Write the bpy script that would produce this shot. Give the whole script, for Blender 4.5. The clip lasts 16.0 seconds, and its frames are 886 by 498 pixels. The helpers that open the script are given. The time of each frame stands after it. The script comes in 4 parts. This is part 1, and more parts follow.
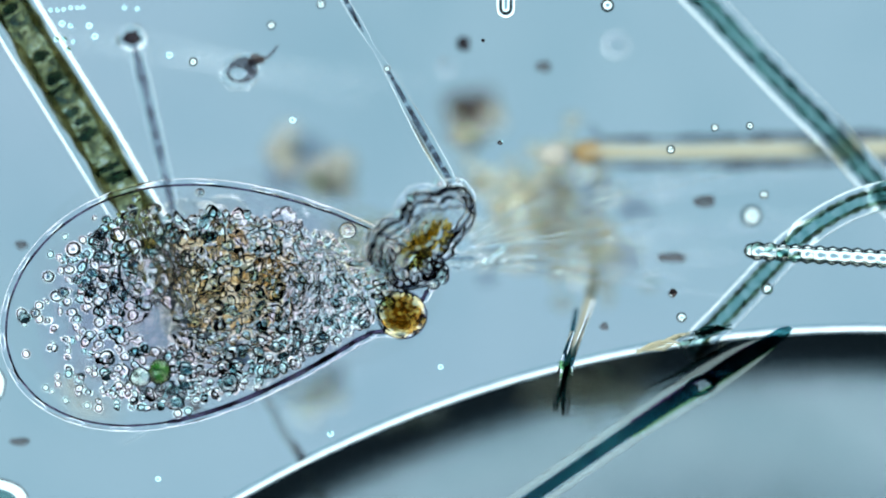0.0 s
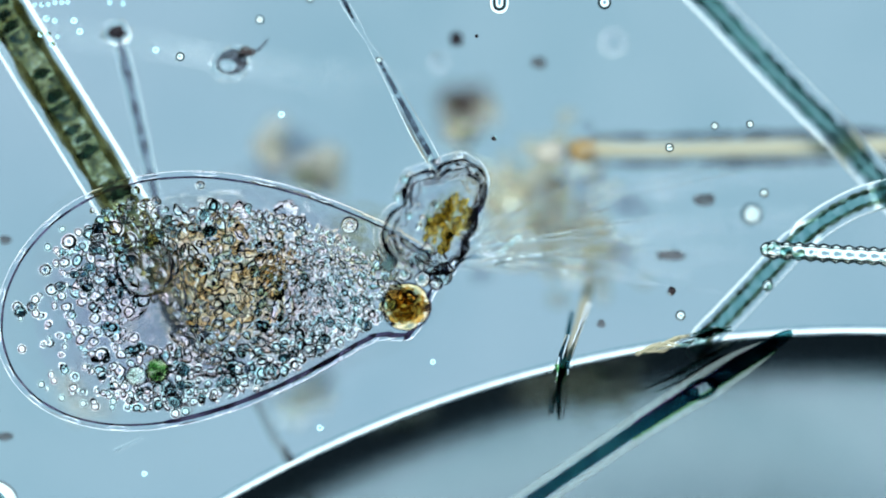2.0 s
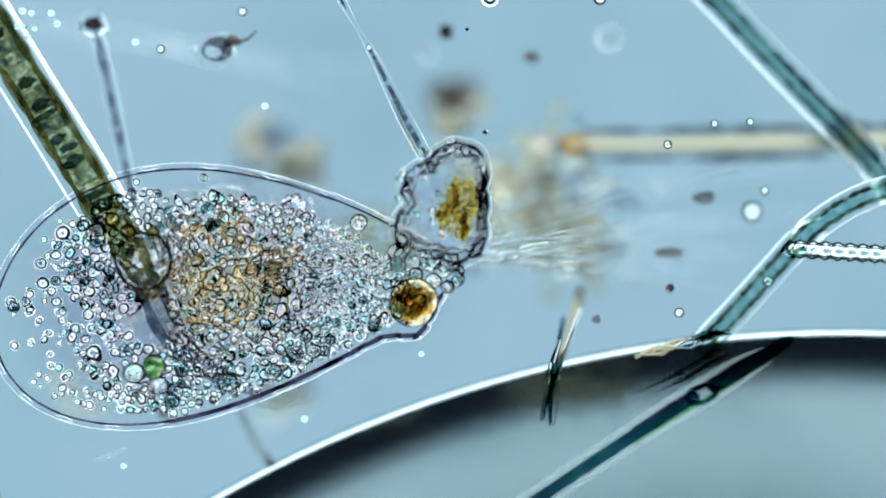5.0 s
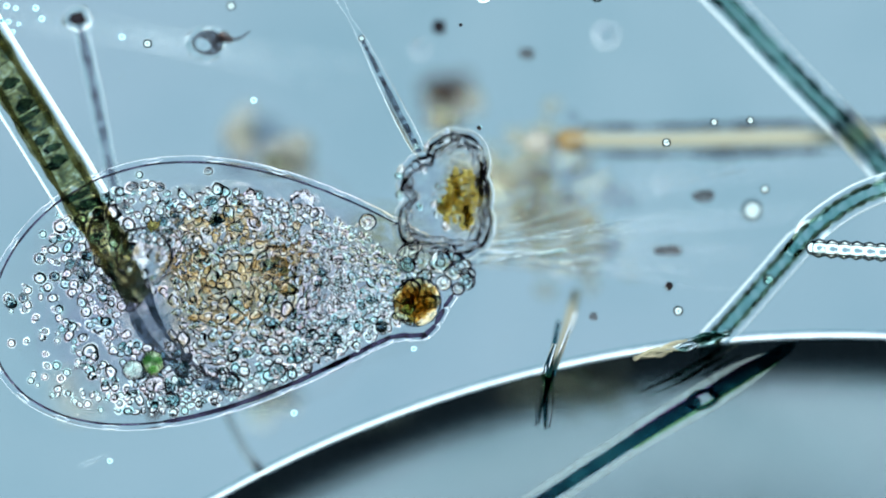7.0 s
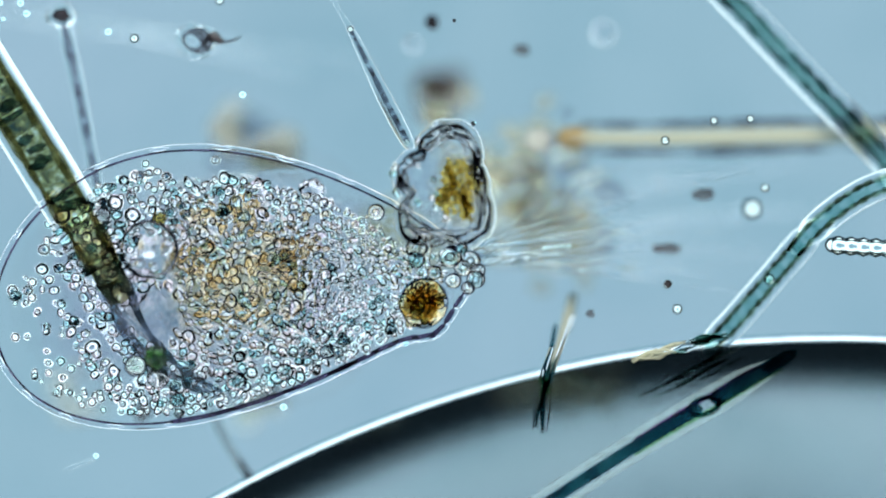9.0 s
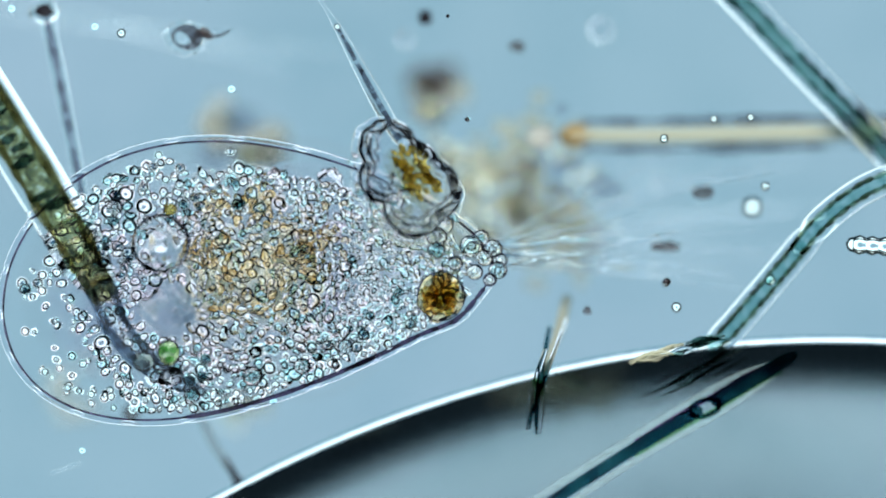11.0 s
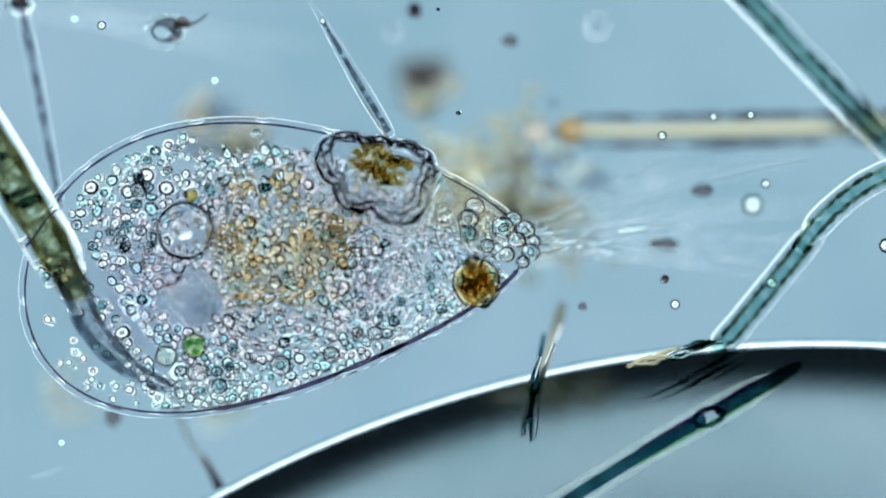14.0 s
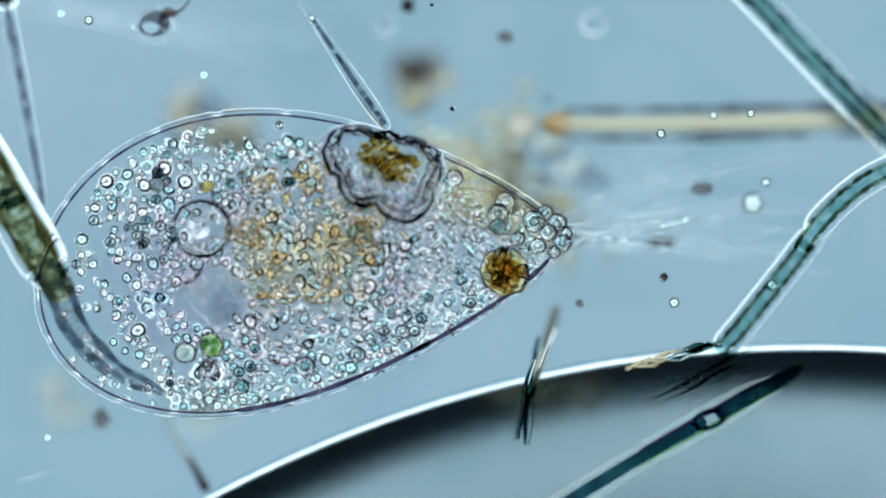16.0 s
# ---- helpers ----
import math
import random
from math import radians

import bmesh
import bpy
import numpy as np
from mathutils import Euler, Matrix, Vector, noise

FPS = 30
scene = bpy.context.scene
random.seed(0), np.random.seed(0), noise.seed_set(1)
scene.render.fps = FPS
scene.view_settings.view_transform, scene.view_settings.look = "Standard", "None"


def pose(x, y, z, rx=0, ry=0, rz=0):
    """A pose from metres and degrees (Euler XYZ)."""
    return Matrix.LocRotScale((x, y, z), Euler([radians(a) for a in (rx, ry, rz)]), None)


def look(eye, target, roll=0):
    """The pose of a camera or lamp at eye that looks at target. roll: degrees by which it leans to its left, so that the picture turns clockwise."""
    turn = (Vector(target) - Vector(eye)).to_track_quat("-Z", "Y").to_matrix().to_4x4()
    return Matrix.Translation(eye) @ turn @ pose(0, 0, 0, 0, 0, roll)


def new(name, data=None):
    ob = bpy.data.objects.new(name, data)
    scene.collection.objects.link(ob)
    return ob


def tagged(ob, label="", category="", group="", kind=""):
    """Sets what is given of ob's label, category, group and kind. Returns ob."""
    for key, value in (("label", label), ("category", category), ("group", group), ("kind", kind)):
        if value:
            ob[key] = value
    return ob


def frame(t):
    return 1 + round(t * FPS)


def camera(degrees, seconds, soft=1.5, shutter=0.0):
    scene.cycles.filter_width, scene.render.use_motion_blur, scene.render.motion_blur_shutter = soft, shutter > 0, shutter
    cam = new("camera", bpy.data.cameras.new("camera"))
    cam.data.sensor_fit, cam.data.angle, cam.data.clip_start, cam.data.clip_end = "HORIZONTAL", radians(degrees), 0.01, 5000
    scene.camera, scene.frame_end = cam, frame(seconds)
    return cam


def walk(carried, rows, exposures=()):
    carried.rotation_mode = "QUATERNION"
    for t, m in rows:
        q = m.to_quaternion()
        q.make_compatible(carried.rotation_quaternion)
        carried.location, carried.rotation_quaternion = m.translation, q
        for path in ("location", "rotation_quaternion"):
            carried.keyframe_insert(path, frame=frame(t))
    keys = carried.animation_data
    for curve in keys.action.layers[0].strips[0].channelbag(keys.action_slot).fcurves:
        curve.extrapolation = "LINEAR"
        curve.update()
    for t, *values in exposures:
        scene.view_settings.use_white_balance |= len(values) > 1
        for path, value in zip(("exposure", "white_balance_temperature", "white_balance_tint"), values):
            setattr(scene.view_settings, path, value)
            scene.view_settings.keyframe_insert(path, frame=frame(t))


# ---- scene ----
# A drop of pond water on a microscope slide, enlarged so that a metre stands for about 0.15 mm.
# Plan places are given in millimetres of the model: u to the right, v downwards, from the corner of the field.
H = 22.422
cam = camera(4.005, 16.0, 2.0)
cam.data.dof.use_dof = True
cam.data.dof.focus_distance = H
cam.data.dof.aperture_fstop = 0.38
scene.cycles.max_bounces = 40
scene.cycles.transmission_bounces = 40
scene.cycles.transparent_max_bounces = 40
walk(cam, [(0.0, pose(0, 0, H)), (16.0, pose(0, 0, H))], [(0.0, 0.05), (3.0, 0.08), (4.2, 0.08), (7.0, 0.02), (9.0, 0.0), (11.5, 0.0), (12.5, -0.03), (13.5, 0.0), (14.5, -0.05), (16.0, -0.08)])

rng = random.Random(7)


def at(u, v, z=0.0):
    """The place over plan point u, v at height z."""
    k = 0.001 * (H - z) / H
    return Vector(((u - 784) * k, (441 - v) * k, z))


# ---- light: the condenser under the slide, an added unseen bright ring, and an added fill sun ----
world = bpy.data.worlds.new("dark_room")
scene.world = world
world.use_nodes = True
world.node_tree.nodes["Background"].inputs[0].default_value = (0.02, 0.045, 0.06, 1)
world.node_tree.nodes["Background"].inputs[1].default_value = 0.6
# fill sun added above, only to brighten the scattering matter
sun = new("added_top_fill", bpy.data.lights.new("added_top_fill", "SUN"))
sun.data.energy, sun.data.angle, sun.data.color = 3.4, radians(12), (1.0, 0.97, 0.9)
sun.matrix_world = look((-2.0, 3.0, 7.0), (0, 0, 0))


# ---- materials ----
def nodes_of(name):
    m = bpy.data.materials.new(name)
    m.use_nodes = True
    t = m.node_tree
    t.nodes.clear()
    out = t.nodes.new("ShaderNodeOutputMaterial")
    return m, t, out


def ramp(t, stops, source):
    r = t.nodes.new("ShaderNodeValToRGB")
    e = r.color_ramp.elements
    while len(e) < len(stops):
        e.new(0.5)
    for s, (p, c) in zip(e, stops):
        s.position, s.color = p, (*c, 1)
    t.links.new(source, r.inputs[0])
    return r.outputs[0]


def grain(t, scale, detail=4.0, rough=0.6, space="Object"):
    co = t.nodes.new("ShaderNodeTexCoord")
    n = t.nodes.new("ShaderNodeTexNoise")
    n.inputs["Scale"].default_value, n.inputs["Detail"].default_value = scale, detail
    n.inputs["Roughness"].default_value = rough
    t.links.new(co.outputs[space], n.inputs["Vector"])
    return n.outputs["Fac"]


def bumped(t, shader, height, strength, distance):
    b = t.nodes.new("ShaderNodeBump")
    b.inputs["Strength"].default_value, b.inputs["Distance"].default_value = strength, distance
    t.links.new(height, b.inputs["Height"])
    t.links.new(b.outputs[0], shader.inputs["Normal"])


def clear(name, ior, low, high, scale=30.0, bump=0.0, vary="noise", rough=0.0):
    """Living matter that bends the light: ior is against water, low and high its tints."""
    m, t, out = nodes_of(name)
    g = t.nodes.new("ShaderNodeBsdfRefraction")
    g.inputs["IOR"].default_value, g.inputs["Roughness"].default_value = ior, rough
    n = grain(t, scale)
    if vary == "noise":
        col = ramp(t, [(0.35, low), (0.65, high)], n)
    else:
        info = t.nodes.new("ShaderNodeObjectInfo" if vary == "object" else "ShaderNodeNewGeometry")
        src = info.outputs["Random" if vary == "object" else "Random Per Island"]
        col = ramp(t, [(0.0, low), (0.5, [min(1.0, 0.35 * a + 0.65 * b + 0.05) for a, b in zip(low, high)]), (1.0, high)], src)
    t.links.new(col, g.inputs["Color"])
    if bump:
        bumped(t, g, n, bump, 0.01)
    t.links.new(g.outputs[0], out.inputs[0])
    return m


def stain(name, stops, solid, body, scale=30.0, vary="noise", detail=5.0):
    """Thin coloured matter: lets the light through in its tints, and scatters a share of it (solid)."""
    m, t, out = nodes_of(name)
    tr, df, mix = (t.nodes.new(k) for k in ("ShaderNodeBsdfTransparent", "ShaderNodeBsdfDiffuse", "ShaderNodeMixShader"))
    n = grain(t, scale, detail)
    if vary == "object":
        info = t.nodes.new("ShaderNodeObjectInfo")
        shift = t.nodes.new("ShaderNodeVectorMath")
        shift.operation, shift.inputs[1].default_value = "MULTIPLY_ADD", (9, 9, 9)
        noise_node = n.node
        t.links.new(info.outputs["Random"], shift.inputs[0])
        t.links.new(noise_node.inputs["Vector"].links[0].from_socket, shift.inputs[2])
        t.links.new(shift.outputs[0], noise_node.inputs["Vector"])
        add = t.nodes.new("ShaderNodeMath")
        add.operation = "MULTIPLY_ADD"
        add.inputs[1].default_value, add.inputs[2].default_value = 2.2, -1.1
        t.links.new(n, add.inputs[0])
        both = t.nodes.new("ShaderNodeMath")
        t.links.new(add.outputs[0], both.inputs[0])
        half = t.nodes.new("ShaderNodeMath")
        half.operation, half.inputs[1].default_value, half.inputs[2].default_value = "MULTIPLY_ADD", 0.3, 0.35
        t.links.new(info.outputs["Random"], half.inputs[0])
        t.links.new(half.outputs[0], both.inputs[1])
        n = both.outputs[0]
    t.links.new(ramp(t, stops, n), tr.inputs[0])
    df.inputs[0].default_value = (*body, 1)
    mix.inputs[0].default_value = solid
    t.links.new(tr.outputs[0], mix.inputs[1])
    t.links.new(df.outputs[0], mix.inputs[2])
    t.links.new(mix.outputs[0], out.inputs[0])
    return m


def glow(name, radius_in, radius_out):
    """The condenser's face: a cloudy blue-grey field inside an added brighter ring out of view."""
    m, t, out = nodes_of(name)
    em = t.nodes.new("ShaderNodeEmission")
    co = t.nodes.new("ShaderNodeTexCoord")
    ln = t.nodes.new("ShaderNodeVectorMath")
    ln.operation = "LENGTH"
    t.links.new(co.outputs["Object"], ln.inputs[0])
    div = t.nodes.new("ShaderNodeMath")
    div.operation, div.inputs[1].default_value = "DIVIDE", radius_out
    t.links.new(ln.outputs["Value"], div.inputs[0])
    cloud = ramp(t, [(0.3, (0.262, 0.475, 0.58)), (0.5, (0.317, 0.52, 0.653)), (0.7, (0.367, 0.53, 0.70))], grain(t, 0.5, 5.0))
    k = radius_in / radius_out
    # the unseen ring is added; bent rays that meet it turn white
    edge = ramp(t, [(0.0, (1, 1, 1)), (k, (1, 1, 1)), (k + 0.04, (4.7, 3.5, 2.95)), (0.72, (4.6, 3.45, 2.9)), (0.93, (0.2, 0.2, 0.2))], div.outputs[0])
    mul = t.nodes.new("ShaderNodeVectorMath")
    mul.operation = "MULTIPLY"
    t.links.new(cloud, mul.inputs[0])
    t.links.new(edge, mul.inputs[1])
    t.links.new(mul.outputs[0], em.inputs[0])
    t.links.new(em.outputs[0], out.inputs[0])
    return m


def cloud(name, tint, scale=3.0):
    """Thin plasma that tints the light, patchy, and fading out towards the rim of its sheet."""
    m, t, out = nodes_of(name)
    tr = t.nodes.new("ShaderNodeBsdfTransparent")
    co = t.nodes.new("ShaderNodeTexCoord")
    ln = t.nodes.new("ShaderNodeVectorMath")
    ln.operation = "LENGTH"
    t.links.new(co.outputs["Object"], ln.inputs[0])
    body = ramp(t, [(0.0, (1, 1, 1)), (0.45, (0.75, 0.75, 0.75)), (0.97, (0, 0, 0))], ln.outputs["Value"])
    info = t.nodes.new("ShaderNodeObjectInfo")
    shift = t.nodes.new("ShaderNodeVectorMath")
    shift.operation, shift.inputs[1].default_value = "MULTIPLY_ADD", (9, 9, 9)
    g = grain(t, scale, 6.0, 0.7)
    t.links.new(info.outputs["Random"], shift.inputs[0])
    t.links.new(co.outputs["Object"], shift.inputs[2])
    t.links.new(shift.outputs[0], g.node.inputs["Vector"])
    patch = ramp(t, [(0.36, (0.1, 0.1, 0.1)), (0.62, (1, 1, 1))], g)
    mul = t.nodes.new("ShaderNodeMath")
    mul.operation = "MULTIPLY"
    t.links.new(body, mul.inputs[0])
    t.links.new(patch, mul.inputs[1])
    t.links.new(ramp(t, [(0.0, (1, 1, 1)), (1.0, tint)], mul.outputs[0]), tr.inputs[0])
    t.links.new(tr.outputs[0], out.inputs[0])
    return m


def milk(name, tint, most, scale=4.0):
    """Cloudy plasma that scatters the light softly, most in its middle and in patches."""
    m, t, out = nodes_of(name)
    g = t.nodes.new("ShaderNodeBsdfRefraction")
    g.inputs["IOR"].default_value, g.inputs["Color"].default_value = 1.25, (*tint, 1)
    co = t.nodes.new("ShaderNodeTexCoord")
    ln = t.nodes.new("ShaderNodeVectorMath")
    ln.operation = "LENGTH"
    t.links.new(co.outputs["Object"], ln.inputs[0])
    body = ramp(t, [(0.0, (1, 1, 1)), (0.6, (0.8, 0.8, 0.8)), (0.97, (0, 0, 0))], ln.outputs["Value"])
    patch = ramp(t, [(0.34, (0.55, 0.55, 0.55)), (0.66, (1, 1, 1))], grain(t, scale, 6.0, 0.7))
    mul, top = t.nodes.new("ShaderNodeMath"), t.nodes.new("ShaderNodeMath")
    mul.operation = top.operation = "MULTIPLY"
    t.links.new(body, mul.inputs[0])
    t.links.new(patch, mul.inputs[1])
    t.links.new(mul.outputs[0], top.inputs[0])
    top.inputs[1].default_value = most
    t.links.new(top.outputs[0], g.inputs["Roughness"])
    t.links.new(g.outputs[0], out.inputs[0])
    return m


M_FIELD = glow("condenser_glow", 5.55, 19.2)
M_LILAC = cloud("lilac_cloud", (0.955, 0.94, 0.965))
M_CLOUDY = milk("milky_plasma", (0.99, 0.985, 0.985), 0.34)
M_UMBER = cloud("umber_cloud", (0.92, 0.84, 0.66), 5.0)
M_MEMBRANE = clear("soft_membrane", 1.07, (0.96, 0.97, 1), (1, 1, 1), rough=0.10)
M_SLIDE = stain("slide_glass", [(0.32, (0.88, 0.93, 0.94)), (0.5, (0.97, 0.98, 0.98)), (0.68, (1, 1, 1))], 0.01, (0.7, 0.75, 0.75), 3.5)
M_BUBBLE = clear("trapped_air", 0.76, (0.42, 0.48, 0.51), (0.49, 0.545, 0.58), 1.5, rough=0.2)
M_RIM = clear("rim_prism", 1.33, (0.90, 0.93, 0.95), (0.96, 0.98, 0.98))
M_WALL = clear("cell_wall", 1.12, (0.97, 0.96, 1), (1, 1, 1), 20.0, rough=0.10)
M_BEADHALO = clear("clear_bead_halo", 1.09, (0.98, 1, 1), (1, 1, 1), 40.0, 0.05)
M_GRAIN = clear("clear_granule", 1.33, (0.74, 0.91, 0.93), (1.0, 0.965, 0.975), vary="object")
M_GRAINS = clear("clear_granules", 1.33, (0.74, 0.91, 0.93), (1.0, 0.965, 0.975), vary="island")
M_INKY = clear("dark_teal_granule", 1.12, (0.20, 0.36, 0.43), (0.50, 0.62, 0.70), vary="object")
M_GOLD = clear("golden_granule", 1.33, (0.90, 0.80, 0.58), (1.0, 0.97, 0.93), vary="object")
M_GOLDS = clear("golden_granules", 1.33, (0.90, 0.80, 0.60), (1.0, 0.97, 0.94), vary="island")
M_PLASM = clear("golden_plasm", 1.24, (0.91, 0.79, 0.55), (1.0, 1.0, 0.97), 80.0, 0.9)
M_CLEARP = clear("lilac_plasm", 1.17, (0.94, 0.95, 0.97), (1.0, 0.97, 1.0), 75.0, 0.65)
M_VAC = clear("vacuole_membrane", 1.09, (0.97, 0.99, 0.99), (1, 1, 1), 30.0, 0.08)
M_SKIN2 = clear("clear_droplet", 1.33, (0.95, 0.98, 1), (1, 1, 1), 60.0)
M_SKIN = clear("thin_skin", 1.05, (0.97, 0.97, 0.98), (1, 1, 1), 60.0, 0.25)
M_INK = stain("ink_line", [(0.3, (0.10, 0.12, 0.18)), (0.7, (0.42, 0.42, 0.50))], 0.0, (0.1, 0.1, 0.1), 30.0)
M_JET = stain("jet_line", [(0.3, (0.02, 0.05, 0.09)), (0.7, (0.22, 0.22, 0.30))], 0.0, (0.1, 0.1, 0.1), 30.0)
M_AMBER = clear("amber_food", 1.07, (0.92, 0.82, 0.58), (1.0, 0.96, 0.84), 60.0, 0.12)
M_AMBERD = stain("amber_core", [(0.34, (0.40, 0.28, 0.13)), (0.46, (0.80, 0.63, 0.34)), (0.58, (1, 0.96, 0.80))], 0.0, (0.5, 0.3, 0.05), 130.0)
M_AMBERK = stain("amber_knob", [(0.3, (0.72, 0.50, 0.20)), (0.7, (0.92, 0.76, 0.44))], 0.3, (0.8, 0.6, 0.25), 40.0)
M_OLIVE = clear("olive_plastid", 1.30, (0.74, 0.62, 0.26), (1.0, 0.95, 0.64), 110.0, 0.5)
M_PALEG = clear("pale_green_vesicle", 1.12, (0.86, 0.95, 0.88), (1, 1, 0.97), 90.0, 0.3)
M_GREEN = clear("green_alga", 1.15, (0.62, 0.78, 0.46), (0.97, 1, 0.84), 90.0, 0.3)
M_CELL = stain("brown_green_cell", [(0.0, (0.14, 0.25, 0.29)), (0.25, (0.34, 0.36, 0.26)), (0.45, (0.62, 0.58, 0.38)), (0.65, (0.84, 0.80, 0.58)), (0.9, (1, 0.99, 0.92))], 0.0, (0.2, 0.2, 0.05), 55.0, "object")
M_DEEP = stain("shaded_cell", [(0.32, (0.24, 0.28, 0.33)), (0.48, (0.50, 0.55, 0.60)), (0.62, (0.86, 0.88, 0.91))], 0.0, (0.2, 0.2, 0.2), 45.0)
M_SUNK = stain("swallowed_cell", [(0.32, (0.66, 0.66, 0.66)), (0.5, (0.82, 0.82, 0.83)), (0.65, (0.97, 0.97, 0.97))], 0.0, (0.2, 0.2, 0.2), 60.0)
M_TEAL = stain("blue_green_cell", [(0.1, (0.50, 0.66, 0.63)), (0.5, (0.62, 0.77, 0.74)), (0.9, (0.74, 0.86, 0.83))], 0.0, (0.10, 0.25, 0.2), 25.0, "object")
M_BEAD = stain("bead_cell", [(0.1, (0.48, 0.68, 0.67)), (0.5, (0.68, 0.84, 0.82)), (0.9, (0.92, 0.98, 0.97))], 0.0, (0.1, 0.25, 0.2), 60.0, "object")
M_DARK = stain("dark_thread", [(0.3, (0.06, 0.14, 0.18)), (0.5, (0.14, 0.33, 0.37)), (0.7, (0.32, 0.56, 0.57))], 0.0, (0.02, 0.08, 0.08), 24.0)
M_GREY = stain("grey_thread", [(0.35, (0.26, 0.24, 0.26)), (0.5, (0.58, 0.55, 0.57)), (0.65, (0.92, 0.9, 0.9))], 0.0, (0.2, 0.2, 0.2), 70.0)
M_DUSK = stain("dusky_thread", [(0.35, (0.46, 0.44, 0.48)), (0.5, (0.66, 0.65, 0.69)), (0.65, (0.90, 0.9, 0.92))], 0.0, (0.2, 0.2, 0.2), 45.0)
M_STRAW = stain("straw_thread", [(0.3, (0.97, 0.95, 0.83)), (0.7, (1, 0.99, 0.93))], 0.5, (0.80, 0.85, 0.71), 12.0)
M_BEIGE = stain("beige_flock", [(0.3, (0.965, 0.97, 0.96)), (0.7, (1, 1, 0.99))], 0.20, (0.80, 0.90, 0.88), 26.0)
M_BROWN = stain("brown_flock", [(0.3, (0.66, 0.53, 0.54)), (0.5, (0.76, 0.70, 0.66)), (0.7, (0.90, 0.82, 0.80))], 0.06, (0.25, 0.15, 0.1), 14.0)
M_BLACK = stain("black_speck", [(0.3, (0.12, 0.12, 0.15)), (0.7, (0.48, 0.36, 0.34))], 0.0, (0.05, 0.03, 0.03), 60.0)
M_BITS = stain("dark_bit", [(0.2, (0.20, 0.20, 0.24)), (0.5, (0.50, 0.51, 0.56)), (0.8, (0.92, 0.93, 0.95))], 0.0, (0.1, 0.1, 0.1), 60.0, "object")
M_HALO = clear("soft_halo", 1.12, (0.98, 1, 1), (1, 1, 1), rough=0.12)
M_RUST = stain("rust_flake", [(0.35, (0.45, 0.38, 0.37)), (0.6, (0.78, 0.72, 0.70))], 0.0, (0.2, 0.1, 0.1), 40.0)
M_YELLOW = stain("yellow_flock", [(0.3, (0.97, 0.96, 0.91)), (0.7, (1, 0.99, 0.97))], 0.15, (0.80, 0.84, 0.70), 26.0)
M_VIOLET = stain("violet_edge", [(0.3, (0.50, 0.25, 0.50)), (0.7, (0.85, 0.65, 0.85))], 0.0, (0.1, 0.1, 0.1), 20.0)
M_LEAF = stain("green_edge", [(0.3, (0.45, 0.70, 0.45)), (0.7, (0.80, 0.95, 0.75))], 0.0, (0.1, 0.1, 0.1), 20.0)
M_SILTSHADE = stain("pale_silt_shade", [(0.3, (0.80, 0.80, 0.82)), (0.7, (0.96, 0.96, 0.97))], 0.0, (0.5, 0.5, 0.5), 20.0)
M_SPOT = stain("teal_spot", [(0.35, (0.14, 0.27, 0.32)), (0.6, (0.52, 0.60, 0.56))], 0.0, (0.1, 0.1, 0.1), 90.0)
M_BARK = stain("brown_edge", [(0.3, (0.34, 0.32, 0.20)), (0.5, (0.55, 0.50, 0.36)), (0.7, (0.88, 0.84, 0.70))], 0.0, (0.1, 0.1, 0.1), 35.0)
M_LINE = stain("wall_line", [(0.3, (0.14, 0.11, 0.20)), (0.7, (0.46, 0.41, 0.52))], 0.0, (0.1, 0.1, 0.1), 30.0)
M_ROD = clear("bright_rod", 1.30, (0.92, 1, 1), (1, 1, 1))
M_DROP = clear("tiny_bubble", 1.45, (0.9, 1, 1), (1, 1, 1))
M_CYAN = clear("cyan_droplet", 1.33, (0.72, 0.96, 1), (0.9, 1, 1))
M_SOFT = clear("thin_halo", 1.05, (0.98, 1, 1), (1, 1, 1), rough=0.06)
M_FAINT = clear("faint_halo", 1.032, (0.98, 1, 1), (1, 1, 1), rough=0.05)
M_ECTO = clear("clear_ectoplasm", 1.03, (0.985, 0.975, 0.985), (1, 0.995, 1), 85.0, 0.4)
M_OLIVED = stain("olive_edge", [(0.3, (0.22, 0.24, 0.16)), (0.5, (0.38, 0.42, 0.32)), (0.7, (0.72, 0.78, 0.68))], 0.0, (0.1, 0.1, 0.1), 45.0, "object")
M_PALE = stain("pale_knob", [(0.3, (0.96, 0.96, 0.93)), (0.7, (1, 1, 1))], 0.40, (0.95, 0.97, 0.93), 26.0)
M_HALOPALE = stain("pale_halo", [(0.3, (0.96, 0.98, 0.98)), (0.7, (1, 1, 1))], 0.14, (0.66, 0.93, 1.0), 40.0)
M_SEPB = stain("bead_wall", [(0.3, (0.66, 0.78, 0.76)), (0.6, (0.86, 0.93, 0.92))], 0.0, (0.1, 0.1, 0.1), 60.0)
M_HALOBLUR = clear("blurred_halo", 1.048, (0.95, 0.98, 0.99), (0.98, 1, 1), rough=0.34)
M_CRINK = clear("crinkled_plasm", 1.06, (0.98, 0.96, 0.93), (1, 1, 1), 100.0, 0.6)
M_HALOBRIGHT = clear("bright_halo", 1.058, (0.98, 1, 1), (1, 1, 1), rough=0.18)
M_MOSS = stain("moss_edge", [(0.3, (0.16, 0.27, 0.25)), (0.5, (0.36, 0.48, 0.44)), (0.7, (0.72, 0.83, 0.78))], 0.0, (0.1, 0.1, 0.1), 45.0, "object")
M_SEPT = stain("cross_wall", [(0.3, (0.62, 0.58, 0.42)), (0.6, (0.95, 0.93, 0.82))], 0.0, (0.1, 0.1, 0.1), 60.0)
M_FLOC = clear("pale_floc", 1.15, (0.90, 0.90, 0.83), (1.0, 0.99, 0.95), vary="object")
